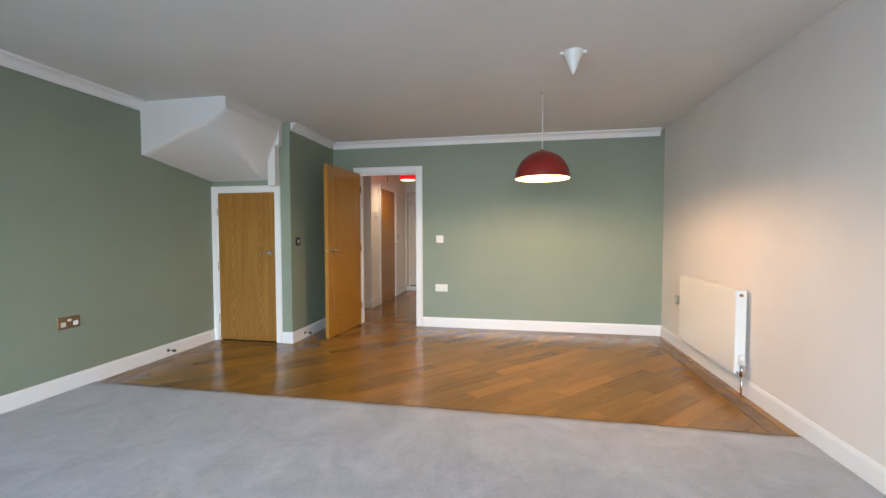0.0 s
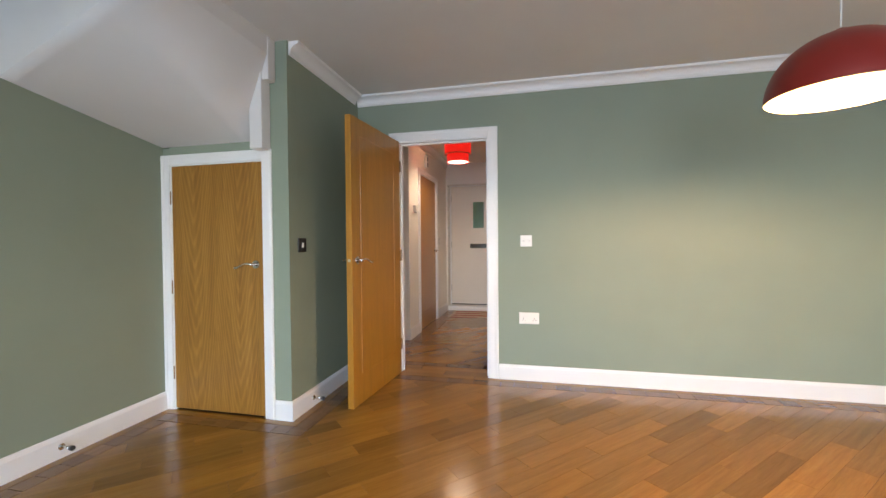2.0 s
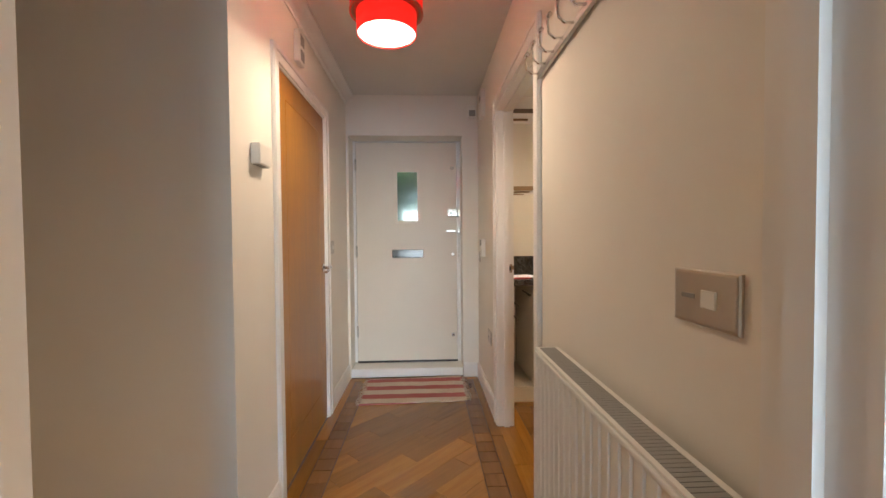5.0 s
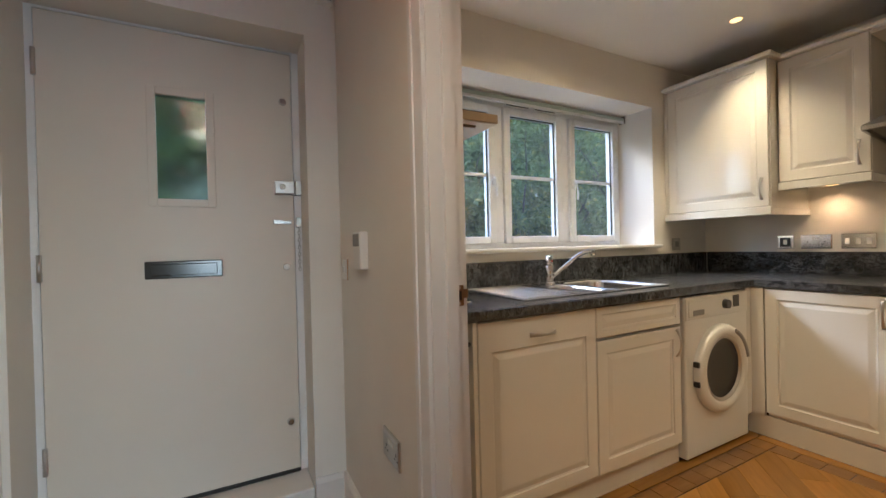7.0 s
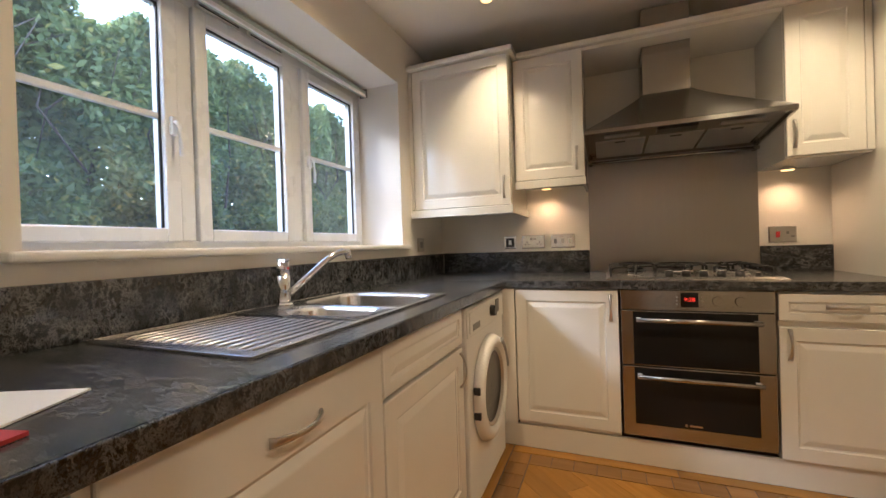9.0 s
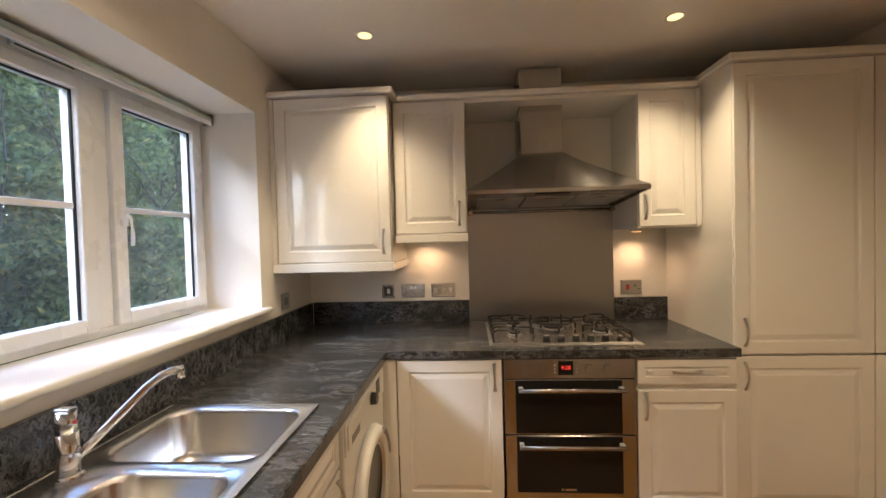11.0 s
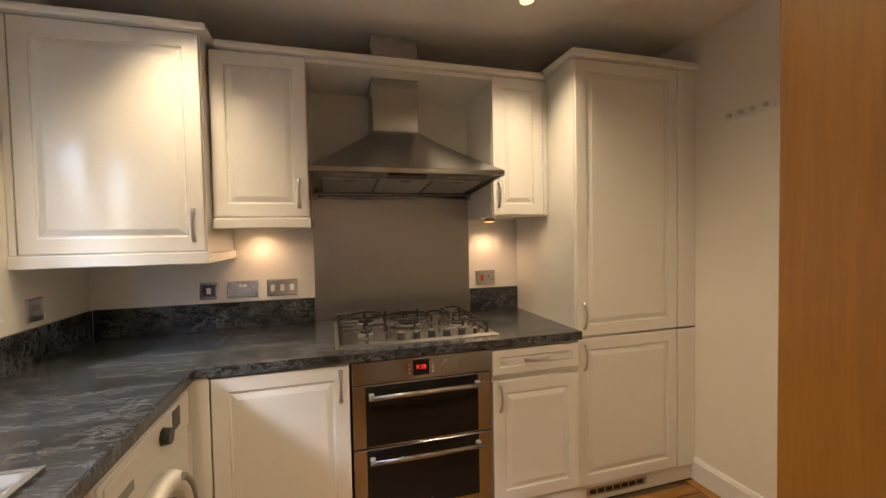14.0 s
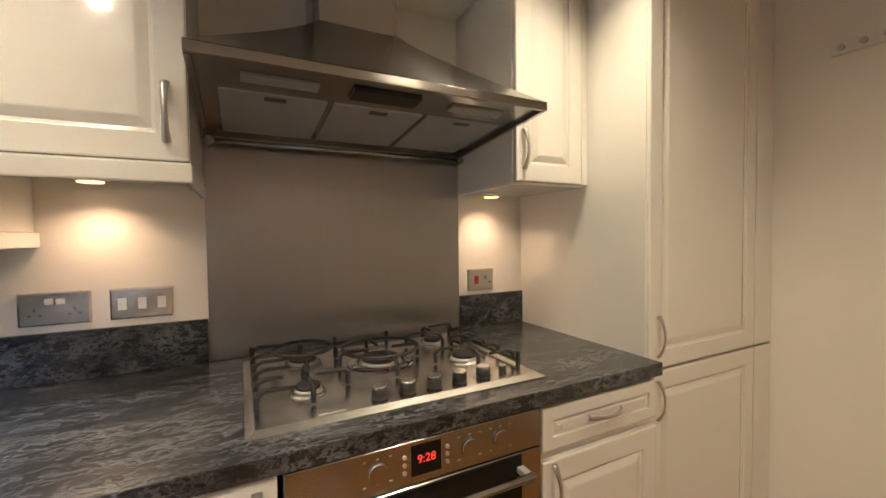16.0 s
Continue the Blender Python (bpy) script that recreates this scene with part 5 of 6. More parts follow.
part("waste", cyl((1.375, 8.70, ZS - 0.1535), (1.375, 8.70, ZS - 0.150), 0.042, 28), M_CHROME, sk, "round chrome waste")
TXX, TYY = 1.150, 8.885
tp = thing("mixer_tap", (TXX, TYY, ZS), "chrome mixer tap with a long angled spout", "tap")
part("tap_base", cyl((TXX, TYY, ZS), (TXX, TYY, ZS + 0.012), 0.030, 28, 0.027), M_CHROME, tp)
part("tap_body", cyl((TXX, TYY, ZS + 0.012), (TXX, TYY, ZS + 0.105), 0.0235, 28, 0.021), M_CHROME, tp)
part("tap_head", cyl((TXX, TYY, ZS + 0.107), (TXX, TYY, ZS + 0.152), 0.0215, 28, 0.019), M_CHROME, tp)
part("tap_lever", box(TXX - 0.012, TXX + 0.012, TYY - 0.02, TYY + 0.02, ZS + 0.152, ZS + 0.162, 0.004), M_CHROME, tp)
part("hot_mark", cyl((TXX, TYY - 0.0195, ZS + 0.13), (TXX, TYY - 0.0225, ZS + 0.13), 0.005, 12), M_REDCARD, tp, "small red hot-water mark")
pts = [(TXX + 0.015, TYY - 0.004, ZS + 0.04), (TXX + 0.07, TYY - 0.03, ZS + 0.085), (TXX + 0.15, TYY - 0.066, ZS + 0.152), (TXX + 0.185, TYY - 0.082, ZS + 0.172), (TXX + 0.21, TYY - 0.094, ZS + 0.178), (TXX + 0.235, TYY - 0.105, ZS + 0.174)]
part("spout", tube(pts, [0.012, 0.0115, 0.011, 0.011, 0.0115, 0.012], 16), M_CHROME, tp)
part("aerator", cyl((TXX + 0.229, TYY - 0.102, ZS + 0.178), (TXX + 0.233, TYY - 0.104, ZS + 0.152), 0.012, 16), M_CHROME, tp)

# papers on the worktop
b = box(0.14, 0.40, 8.50, 8.70, ZTOP + 0.001, ZTOP + 0.004)
bmesh.ops.rotate(b, verts=b.verts, cent=(0.27, 8.6, 0), matrix=Matrix.Rotation(radians(24), 3, "Z"))
lone("paper_sheet", b, M_PAPER, "white paper sheet lying on the worktop", "paper")
b = box(0.15, 0.315, 8.438, 8.495, ZTOP + 0.001, ZTOP + 0.006)
bmesh.ops.rotate(b, verts=b.verts, cent=(0.25, 8.46, 0), matrix=Matrix.Rotation(radians(14), 3, "Z"))
lone("card_folder", b, M_REDCARD, "small red card folder beside the papers", "folder")

lone("wall_peg", tube([(0.236, 8.392, 0.806), (0.252, 8.36, 0.797), (0.274, 8.325, 0.780)], [0.006, 0.006, 0.008], 10), M_BLACK, "short black metal peg on the end panel below the worktop", "peg")

# washing machine
wm = thing("washing_machine", (1.84, 8.68, 0), "white front-loading washing machine under the worktop", "washing machine")
WX0, WX1, WF = 1.556, 2.140, 8.372
part("body", box(WX0, WX1, WF, 8.93, 0.012, 0.832, 0.010, 3), M_PLASTIC, wm)
for x in (WX0 + 0.05, WX1 - 0.05):
    part("foot", cyl((x, WF + 0.05, 0), (x, WF + 0.05, 0.013), 0.02, 14), M_BLACK, wm)
part("control_panel", box(WX0 + 0.004, WX1 - 0.004, WF - 0.006, WF + 0.002, 0.712, 0.826, 0.005, 2), M_PLASTIC, wm)
part("detergent_drawer", box(WX0 + 0.02, WX0 + 0.19, WF - 0.011, WF - 0.005, 0.728, 0.812, 0.004, 2), M_PLASTIC, wm)
part("drawer_grip", box(WX0 + 0.055, WX0 + 0.15, WF - 0.0125, WF - 0.010, 0.735, 0.762, 0.001), M_GREY, wm)
part("program_knob", cyl((1.905, WF - 0.006, 0.772), (1.905, WF - 0.030, 0.772), 0.026, 28, 0.023), M_BLACK, wm, "black programme knob")
part("display", box(1.985, 2.045, WF - 0.0085, WF - 0.005, 0.748, 0.812, 0.001), M_BLACK, wm, "black display")
DC = Vector((1.848, WF - 0.002, 0.440))


def disc_ring(rows, n=56):
    bq = bmesh.new()
    rg = [[bq.verts.new(DC + Vector((r * math.cos(2 * math.pi * k / n), -o, r * math.sin(2 * math.pi * k / n)))) for k in range(n)] for r, o in rows]
    for a, c in zip(rg, rg[1:]):
        for k in range(n):
            bq.faces.new((a[k], a[(k + 1) % n], c[(k + 1) % n], c[k])).smooth = True
    return bq


dr = part("porthole_door", disc_ring([(0.232, 0.0), (0.232, 0.012), (0.226, 0.026), (0.214, 0.036), (0.195, 0.040), (0.180, 0.036), (0.170, 0.024), (0.165, 0.008)]), M_PLASTIC, wm, "white porthole ring")
part("porthole_trim", disc_ring([(0.172, 0.024), (0.168, 0.029), (0.160, 0.028), (0.154, 0.016)]), M_NICKEL, dr)
part("porthole_glass", disc_ring([(0.160, 0.020), (0.145, 0.013), (0.12, 0.010), (0.09, 0.0085), (0.05, 0.0075), (0.001, 0.007)]), M_PORTHOLE, dr, "dark bowl-shaped porthole glass")
a0 = [radians(a) for a in range(10, 66, 5)]
part("door_pull", tube([DC + Vector((0.208 * math.cos(a), -0.041, 0.208 * math.sin(a))) for a in a0], 0.012, 10, 0.5, (0, 1, 0)), M_GREY, dr, "grey door pull")
for s in (-0.05, 0.05):
    part("door_hinge", box(DC.x - 0.236, DC.x - 0.222, WF - 0.032, WF - 0.004, DC.z + s - 0.014, DC.z + s + 0.014, 0.002), M_BLACK, dr)

# double oven
ov = thing("double_oven", (2.5, 7.5, 0.14), "built-under stainless steel double oven with black glass doors", "oven")
OY0, OY1 = 7.196, 7.800
part("body", box(FX + 0.012, KR - 0.03, OY0, OY1, 0.146, 0.842, 0.001), M_BLACK, ov)
TO = facing_x(FX - 0.008, OY1, 0.0)
OW = OY1 - OY0
cp = part("control_panel", rings_mesh(TO, [(0, OW, 0.748, 0.842, -0.02), (0, OW, 0.748, 0.842, -0.002), (0.002, OW - 0.002, 0.750, 0.840, 0)]), M_STEELH, ov, "brushed steel control panel")
part("clock_display", rings_mesh(TO, [(0.252, 0.322, 0.766, 0.832, -0.002), (0.252, 0.322, 0.766, 0.832, 0.0015)]), M_DARKGLASS, cp, "black clock display")
for uu in (0.178, 0.395, 0.480):
    kc = TO(uu, 0.795, 0)
    part("dial", cyl(kc, TO(uu, 0.795, 0.007), 0.021, 28, 0.0195), M_STEELH, cp, "steel control dial")
for uu in (0.236, 0.338):
    for vv in (0.778, 0.795, 0.812):
        part("push_button", cyl(TO(uu, vv, 0), TO(uu, vv, 0.003), 0.0045, 10), M_NICKEL, cp)
b = bmesh.new()
for uu in (0.150, 0.206, 0.178, 0.367, 0.423, 0.452, 0.508, 0.480, 0.395):
    for vv in (0.824, 0.772):
        q = TO(uu, vv, 0.0004)
        box(q.x - 0.0004, q.x, q.y - 0.003, q.y + 0.003, q.z - 0.0012, q.z + 0.0012, bm=b)
tagged(part("printed_marks", b, M_GREY, cp), kind="stuff")
for nm, v0, v1 in (("upper_door", 0.484, 0.744), ("lower_door", 0.146, 0.478)):
    d = part(nm, rings_mesh(TO, [(0, OW, v0, v1, -0.02), (0, OW, v0, v1, -0.002), (0.002, OW - 0.002, v0 + 0.002, v1 - 0.002, 0)]), M_STEELH, ov, "brushed steel oven door")
    bot = v0 + (0.006 if nm == "upper_door" else 0.060)
    part("door_glass", rings_mesh(TO, [(0.052, OW - 0.062, bot, v1 - 0.004, -0.002), (0.052, OW - 0.062, bot, v1 - 0.004, 0.0022), (0.054, OW - 0.064, bot + 0.002, v1 - 0.006, 0.003)]), M_DARKGLASS, d, "black oven door glass")
    hz = v1 - 0.038
    p0, p1 = TO(0.062, hz, 0.042), TO(OW - 0.055, hz, 0.042)
    part("bar_handle", tube([p0, TO(OW / 2, hz, 0.043), p1], 0.0105, 14, 0.75, (1, 0, 0)), M_STEELH, d, "steel bar handle")
    for uu in (0.075, OW - 0.068):
        q0, q1 = TO(uu, hz, 0.0), TO(uu, hz, 0.042)
        part("handle_post", box(q1.x, q0.x, q0.y - 0.010, q0.y + 0.010, hz - 0.007, hz + 0.007, 0.002), M_GREY, d)
b = bmesh.new()
cyl(TO(0.262, 0.222, 0.003), TO(0.262, 0.222, 0.0036), 0.006, 14, bm=b)
q = TO(0.300, 0.222, 0.0034)
box(q.x - 0.0004, q.x, q.y - 0.026, q.y + 0.026, q.z - 0.004, q.z + 0.004, bm=b)
part("badge", b, M_NICKEL, ov, "small plain maker's badge")
tc = bpy.data.curves.new("digits", "FONT")
tc.body, tc.size, tc.align_x, tc.align_y = "9:28", 0.026, "CENTER", "CENTER"
tob = new("digits_source", tc)
me = bpy.data.meshes.new_from_object(tob.evaluated_get(bpy.context.evaluated_depsgraph_get()))
bpy.data.objects.remove(tob)
bpy.data.curves.remove(tc)
b = bmesh.new()
b.from_mesh(me)
bpy.data.meshes.remove(me)
for v in b.verts:
    v.co = TO(0.287 + v.co.x, 0.800 + v.co.y, 0.0022)
part("clock_digits", b, M_LED, cp, "glowing red clock digits")

# gas hob
HX0, HX1, HY0, HY1 = 2.262, 2.806, 7.118, 7.862
ZH = ZTOP + 0.012
hob = thing("gas_hob", (2.53, 7.49, ZTOP), "stainless steel five-burner gas hob with black pan supports", "hob")
b = bmesh.new()
lo = [b.verts.new(p) for p in ((HX0, HY0, ZTOP), (HX1, HY0, ZTOP), (HX1, HY1, ZTOP), (HX0, HY1, ZTOP))]
m1 = [b.verts.new(p) for p in ((HX0, HY0, ZTOP + 0.003), (HX1, HY0, ZTOP + 0.003), (HX1, HY1, ZTOP + 0.003), (HX0, HY1, ZTOP + 0.003))]
t1 = [b.verts.new(p) for p in ((HX0 + 0.018, HY0 + 0.018, ZH), (HX1 - 0.018, HY0 + 0.018, ZH), (HX1 - 0.018, HY1 - 0.018, ZH), (HX0 + 0.018, HY1 - 0.018, ZH))]
for a, c in ((lo, m1), (m1, t1)):
    for k in range(4):
        b.faces.new((a[k], a[(k + 1) % 4], c[(k + 1) % 4], c[k]))
b.faces.new(t1)
part("hob_plate", b, M_HOB, hob)
burners = ((2.675, 7.70, 0.048), (2.435, 7.72, 0.036), (2.575, 7.49, 0.066), (2.685, 7.265, 0.036), (2.475, 7.255, 0.046))
for x, y, r in burners:
    bu = part("burner", cyl((x, y, ZH), (x, y, ZH + 0.012), r, 32, r * 0.9), M_NICKEL, hob, "aluminium burner base")
    part("burner_cap", cyl((x, y, ZH + 0.0125), (x, y, ZH + 0.021), r * 0.82, 32, r * 0.78), M_IRON, bu, "black burner cap")
    part("spill_ring", lathe([(r * 1.25, ZH + 0.0002), (r * 1.2, ZH + 0.004), (r * 1.05, ZH + 0.005)], (x, y, 0), 36), M_SINK, bu)


def grate(y_edge, way):
    """A side pan support: a low rail along the hob's edge, with upright roots and fingers that reach over the burners."""
    zr = ZH + 0.010
    th = part("pan_support", box(2.345, 2.795, y_edge - 0.004, y_edge + 0.004, zr, zr + 0.009, 0.002), M_IRON, hob, "black cast-iron pan support")
    for x in (2.352, 2.788):
        part("support_foot", box(x - 0.005, x + 0.005, y_edge - 0.005, y_edge + 0.005, ZH, ZH + 0.040, 0.0015), M_IRON, th)
    for x, reach in ((2.372, 0.085), (2.452, 0.062), (2.528, 0.085), (2.600, 0.095), (2.680, 0.062), (2.765, 0.095)):
        pts = [(x, y_edge, zr + 0.004), (x, y_edge + way * 0.006, ZH + 0.036), (x, y_edge + way * 0.022, ZH + 0.043), (x, y_edge + way * reach, ZH + 0.041)]
        part("finger", tube(pts, [0.0055, 0.0065, 0.0055, 0.004], 8, 1.0, (1, 0, 0)), M_IRON, th)
    return th


def cross_bar(th, x, y, r, dx, dy, far):
    """One finger from outside a burner towards its middle."""
    pts = [(x + dx * far, y + dy * far, ZH + 0.006), (x + dx * far, y + dy * far, ZH + 0.034), (x + dx * (far - 0.015), y + dy * (far - 0.015), ZH + 0.043), (x + dx * r * 0.55, y + dy * r * 0.55, ZH + 0.043)]
    up = (0, 1, 0) if dx else (1, 0, 0)
    part("finger", tube(pts, [0.006, 0.0065, 0.0055, 0.0045], 8, 1.0, up), M_IRON, th)


def ring_over(name, th, x, y, r):
    part(name, tube([(x + r * math.cos(a), y + r * math.sin(a), ZH + 0.047) for a in [2 * math.pi * k / 32 for k in range(33)]], 0.005, 8), M_IRON, th)


left_side = grate(7.838, -1)
ring_over("pan_ring", left_side, 2.675, 7.70, 0.085)
right_side = grate(7.145, 1)
middle = part("pan_support", box(2.785, 2.793, 7.392, 7.588, ZH + 0.012, ZH + 0.021, 0.002), M_IRON, hob, "black cast-iron wok support")
for y in (7.398, 7.582):
    part("support_foot", box(2.784, 2.794, y - 0.005, y + 0.005, ZH, ZH + 0.040, 0.0015), M_IRON, middle)
x, y, r = burners[2]
ring_over("wok_ring", middle, x, y, 0.112)
for dx, dy in ((1, 0), (-1, 0), (0, 1), (0, -1)):
    cross_bar(middle, x, y, r, dx, dy, 0.150 if dx else 0.122)
for th, (x, y, r), dy in ((left_side, burners[0], -1), (left_side, burners[1], -1), (right_side, burners[3], 1), (right_side, burners[4], 1)):
    cross_bar(th, x, y, r, 0, dy, 0.098)
    cross_bar(th, x, y, r, 1, 0, 0.082)
    cross_bar(th, x, y, r, -1, 0, 0.082)
part("spill_dish", lathe([(0.100, ZH + 0.001), (0.094, ZH + 0.006), (0.075, ZH + 0.006)], (burners[2][0], burners[2][1], 0), 40), M_CHROME, hob, "chrome spill dish")
for i in range(5):
    y = 7.575 - i * 0.072
    kb = part("control_knob", cyl((2.318, y, ZH), (2.318, y, ZH + 0.026), 0.0205, 26, 0.018), M_BLACK, hob, "black hob knob with a chrome top")
    part("knob_cap", cyl((2.318, y, ZH + 0.026), (2.318, y, ZH + 0.031), 0.0185, 26, 0.016), M_CHROME, kb)
kb = part("ignition_button", cyl((2.330, 7.215, ZH), (2.330, 7.215, ZH + 0.014), 0.011, 20), M_BLACK, hob)
part("button_cap", cyl((2.330, 7.215, ZH + 0.014), (2.330, 7.215, ZH + 0.018), 0.010, 20), M_CHROME, kb)
part("badge", box(2.285, 2.293, 7.66, 7.72, ZH, ZH + 0.0006), M_GREY, hob)

# chimney hood
hd = thing("cooker_hood", (2.6, 7.5, 1.6), "stainless steel chimney cooker hood with a swept canopy", "cooker hood")
QX0, QX1, QY0, QY1 = 2.330, KR - 0.01, 7.050, 7.950
b = bmesh.new()
loops = []
S = 12
for i in range(S + 1):
    s = i / S
    z = 1.662 + 0.226 * s
    k = (1 - s) ** 1.16
    ky = (1 - s) ** 1.14
    x0 = CH[0] + (QX0 - CH[0]) * k
    y0 = CH[2] + (QY0 - CH[2]) * ky
    y1 = CH[3] + (QY1 - CH[3]) * ky
    loops.append([b.verts.new(p) for p in ((x0, y0, z), (QX1, y0, z), (QX1, y1, z), (x0, y1, z))])
for a, c in zip(loops, loops[1:]):
    for k in range(4):
        f = b.faces.new((a[k], a[(k + 1) % 4], c[(k + 1) % 4], c[k]))
        f.smooth = True
b.faces.new(loops[-1])
for e in b.edges:
    p, q = e.verts[0].co, e.verts[1].co
    if abs(p.z - q.z) > 1e-4:
        e.smooth = False
part("canopy", b, M_STEELH, hd, "swept brushed steel canopy")
ZF, ZK = 1.638, 1.588     # the underside falls from the front to the wall


def under(x):
    return ZF + (ZK - ZF) * (x - QX0) / (QX1 - QX0)


b = box(QX0, QX0 + 0.012, QY0, QY1, ZF, 1.6615, 0.002)
for y0 in (QY0, QY1 - 0.012):
    join(b, prism([(QX0 + 0.012, 1.6615), (QX0 + 0.012, under(QX0 + 0.012)), (QX1, ZK), (QX1, 1.6615)], 1, y0, y0 + 0.012))
part("rim_band", b, M_STEELH, hd)


def tilted(x0, x1, y0, y1, d0, d1):
    return prism([(x0, under(x0) + d0), (x1, under(x1) + d0), (x1, under(x1) + d1), (x0, under(x0) + d1)], 1, y0, y1)


part("underside", tilted(QX0 + 0.012, QX1 - 0.002, QY0 + 0.012, QY1 - 0.012, 0.012, 0.018), M_STEEL, hd)
for i in range(3):
    y0 = QY0 + 0.055 + i * 0.270
    gf = part("grease_filter", tilted(2.50, 2.80, y0, y0 + 0.252, 0.006, 0.0115), M_MESH, hd, "metal mesh grease filter")
    part("filter_catch", tilted(2.512, 2.530, y0 + 0.10, y0 + 0.152, 0.0035, 0.0058), M_BLACK, gf)
part("switch_panel", tilted(2.395, 2.455, 7.42, 7.60, 0.004, 0.0118), M_BLACK, hd, "black switch panel")
for y in (7.235, 7.765):
    part("hood_light", tilted(2.405, 2.445, y - 0.085, y + 0.085, 0.006, 0.0118), M_GREY, hd, "grey hood light cover, unlit")
part("chimney", box(CH[0] + 0.004, CH[1] - 0.004, CH[2] + 0.004, CH[3] - 0.004, 1.884, 2.362, 0.002), M_STEEL, hd, "brushed steel chimney")
for i in range(3):
    part("chimney_slot", box(2.63 + i * 0.03, 2.645 + i * 0.03, CH[3] - 0.005, CH[3] - 0.0035, 1.93, 2.07), M_BLACK, hd)
rl = thing("utensil_rail", (KR - 0.05, 7.5, 1.58), "steel utensil rail below the cooker hood", "utensil rail")
part("rail", cyl((KR - 0.045, 7.045, 1.578), (KR - 0.045, 7.952, 1.578), 0.0085, 16), M_STEEL, rl)
for y in (7.062, 7.935):
    part("end_post", cyl((KR - 0.0065, y, 1.578), (KR - 0.058, y, 1.578), 0.014, 18), M_STEEL, rl)

# kitchen sockets
S3 = ((0.030, 0.046, 0.010, 0.017), (0.078, 0.046, 0.010, 0.017), (0.126, 0.046, 0.010, 0.017))
plate("light_switch", facing_x(KR, 8.526, 1.043), 0.090, 0.092, M_CHROME, "chrome single switch with a black insert above the worktop", "light switch", rockers=((0.045, 0.046, 0.010, 0.016),), inset=0.016)
plate("wall_socket", facing_x(KR, 8.398, 1.043), DW, DHH, M_CHROME, "chrome double socket above the worktop", "wall socket", **double)
plate("light_switch", facing_x(KR, 8.202, 1.043), DW, DHH, M_CHROME, "chrome triple switch above the worktop", "light switch", rockers=S3)
plate("cooker_switch", facing_x(KR, 7.002, 1.040), 0.128, 0.092, M_NICKEL, "satin steel cooker switch with a red rocker", "cooker switch", red=((0.040, 0.046, 0.009, 0.017),), dark=((0.085, 0.055, 0.006, 0.008), (0.108, 0.034, 0.008, 0.004)))
plate("wall_socket", facing_y(2.455, KW, 1.045), 0.092, 0.092, M_NICKEL, "satin steel switched outlet beside the window", "wall socket", dark=((0.046, 0.046, 0.02, 0.02),))

# downlights and under-cabinet lamps
dl = thing("downlight", (2.165, 8.41, ZC), "small recessed ceiling downlight, lit", "downlight", group="kitchen downlights")
part("trim_ring", lathe([(0.030, ZC - 0.003), (0.041, ZC - 0.006), (0.044, ZC - 0.001)], (2.165, 8.41, 0), 32), M_PLASTIC, dl)
part("lit_lens", lathe([(0.0005, ZC - 0.004), (0.031, ZC - 0.0035)], (2.165, 8.41, 0), 32), M_SPOT, dl, "glowing lamp face").visible_shadow = False
# the two copies at x 1.17 are added fill lights at guessed places
for xx, yy in ((2.165, 7.01), (1.17, 8.41), (1.17, 7.01)):
    copy_thing(dl, pose(xx, yy, ZC))
uc = thing("under_cabinet_light", (2.79, 8.21, 1.446), "small round under-cabinet lamp, lit", "cabinet light", group="under-cabinet lights")
part("housing", cyl((2.79, 8.21, 1.446), (2.79, 8.21, 1.432), 0.036, 28, 0.033), M_CHROME, uc)
part("lit_lens", cyl((2.79, 8.21, 1.4315), (2.79, 8.21, 1.4295), 0.029, 24), M_SPOT, uc, "glowing lamp face").visible_shadow = False
copy_thing(uc, pose(2.79, 6.94, 1.445))

# hook rail on the far kitchen wall
hr = thing("hook_rail", (1.955, YH, 1.905), "white plastic rail of four small hooks on the kitchen wall", "hook rail")
part("rail", box(1.838, 2.072, YH, YH + 0.012, 1.885, 1.928, 0.003), M_PLASTIC, hr)
for i in range(4):
    x = 1.870 + i * 0.057
    part("hook", cyl((x, YH + 0.012, 1.906), (x, YH + 0.026, 1.906), 0.009, 16, 0.011), M_NICKEL, hr)

# shelves beside the window
sh = thing("wall_shelf", (0.2, 8.3, 1.49), "pale wood wall shelf on a metal bracket beside the window", "shelf", group="kitchen wall shelves")
part("board", box(KL, 0.30, 8.172, 8.415, 1.490, 1.517, 0.002), M_SHELFWOOD, sh)
part("underside", box(KL + 0.002, 0.296, 8.176, 8.411, 1.4865, 1.4895), M_TRIM, sh, "white painted underside")
part("bracket", tube([(KL + 0.004, 8.21, 1.40), (KL + 0.006, 8.21, 1.47), (KL + 0.03, 8.21, 1.484), (0.24, 8.21, 1.486)], 0.006, 8, 1.0, (0, 1, 0)), M_BRASS, sh, "bronze shelf bracket")
part("bracket", tube([(KL + 0.004, 8.36, 1.40), (KL + 0.006, 8.36, 1.47), (KL + 0.03, 8.36, 1.484), (0.24, 8.36, 1.486)], 0.006, 8, 1.0, (0, 1, 0)), M_BRASS, sh, "bronze shelf bracket")
sh = thing("wall_shelf", (0.2, 8.3, 1.98), "grey-brown wall shelf high beside the window", "shelf", group="kitchen wall shelves")
part("board", box(KL, 0.30, 8.172, 8.415, 1.990, 2.017, 0.002), M_SHELFGREY, sh)
part("underside", box(KL + 0.002, 0.296, 8.176, 8.411, 1.9865, 1.9895), M_TRIM, sh, "white painted underside")
part("bracket", box(KL, 0.25, 8.285, 8.30, 1.974, 1.9862), M_BRASS, sh)
part("bracket", box(KL, KL + 0.006, 8.285, 8.30, 1.89, 1.975), M_BRASS, sh)
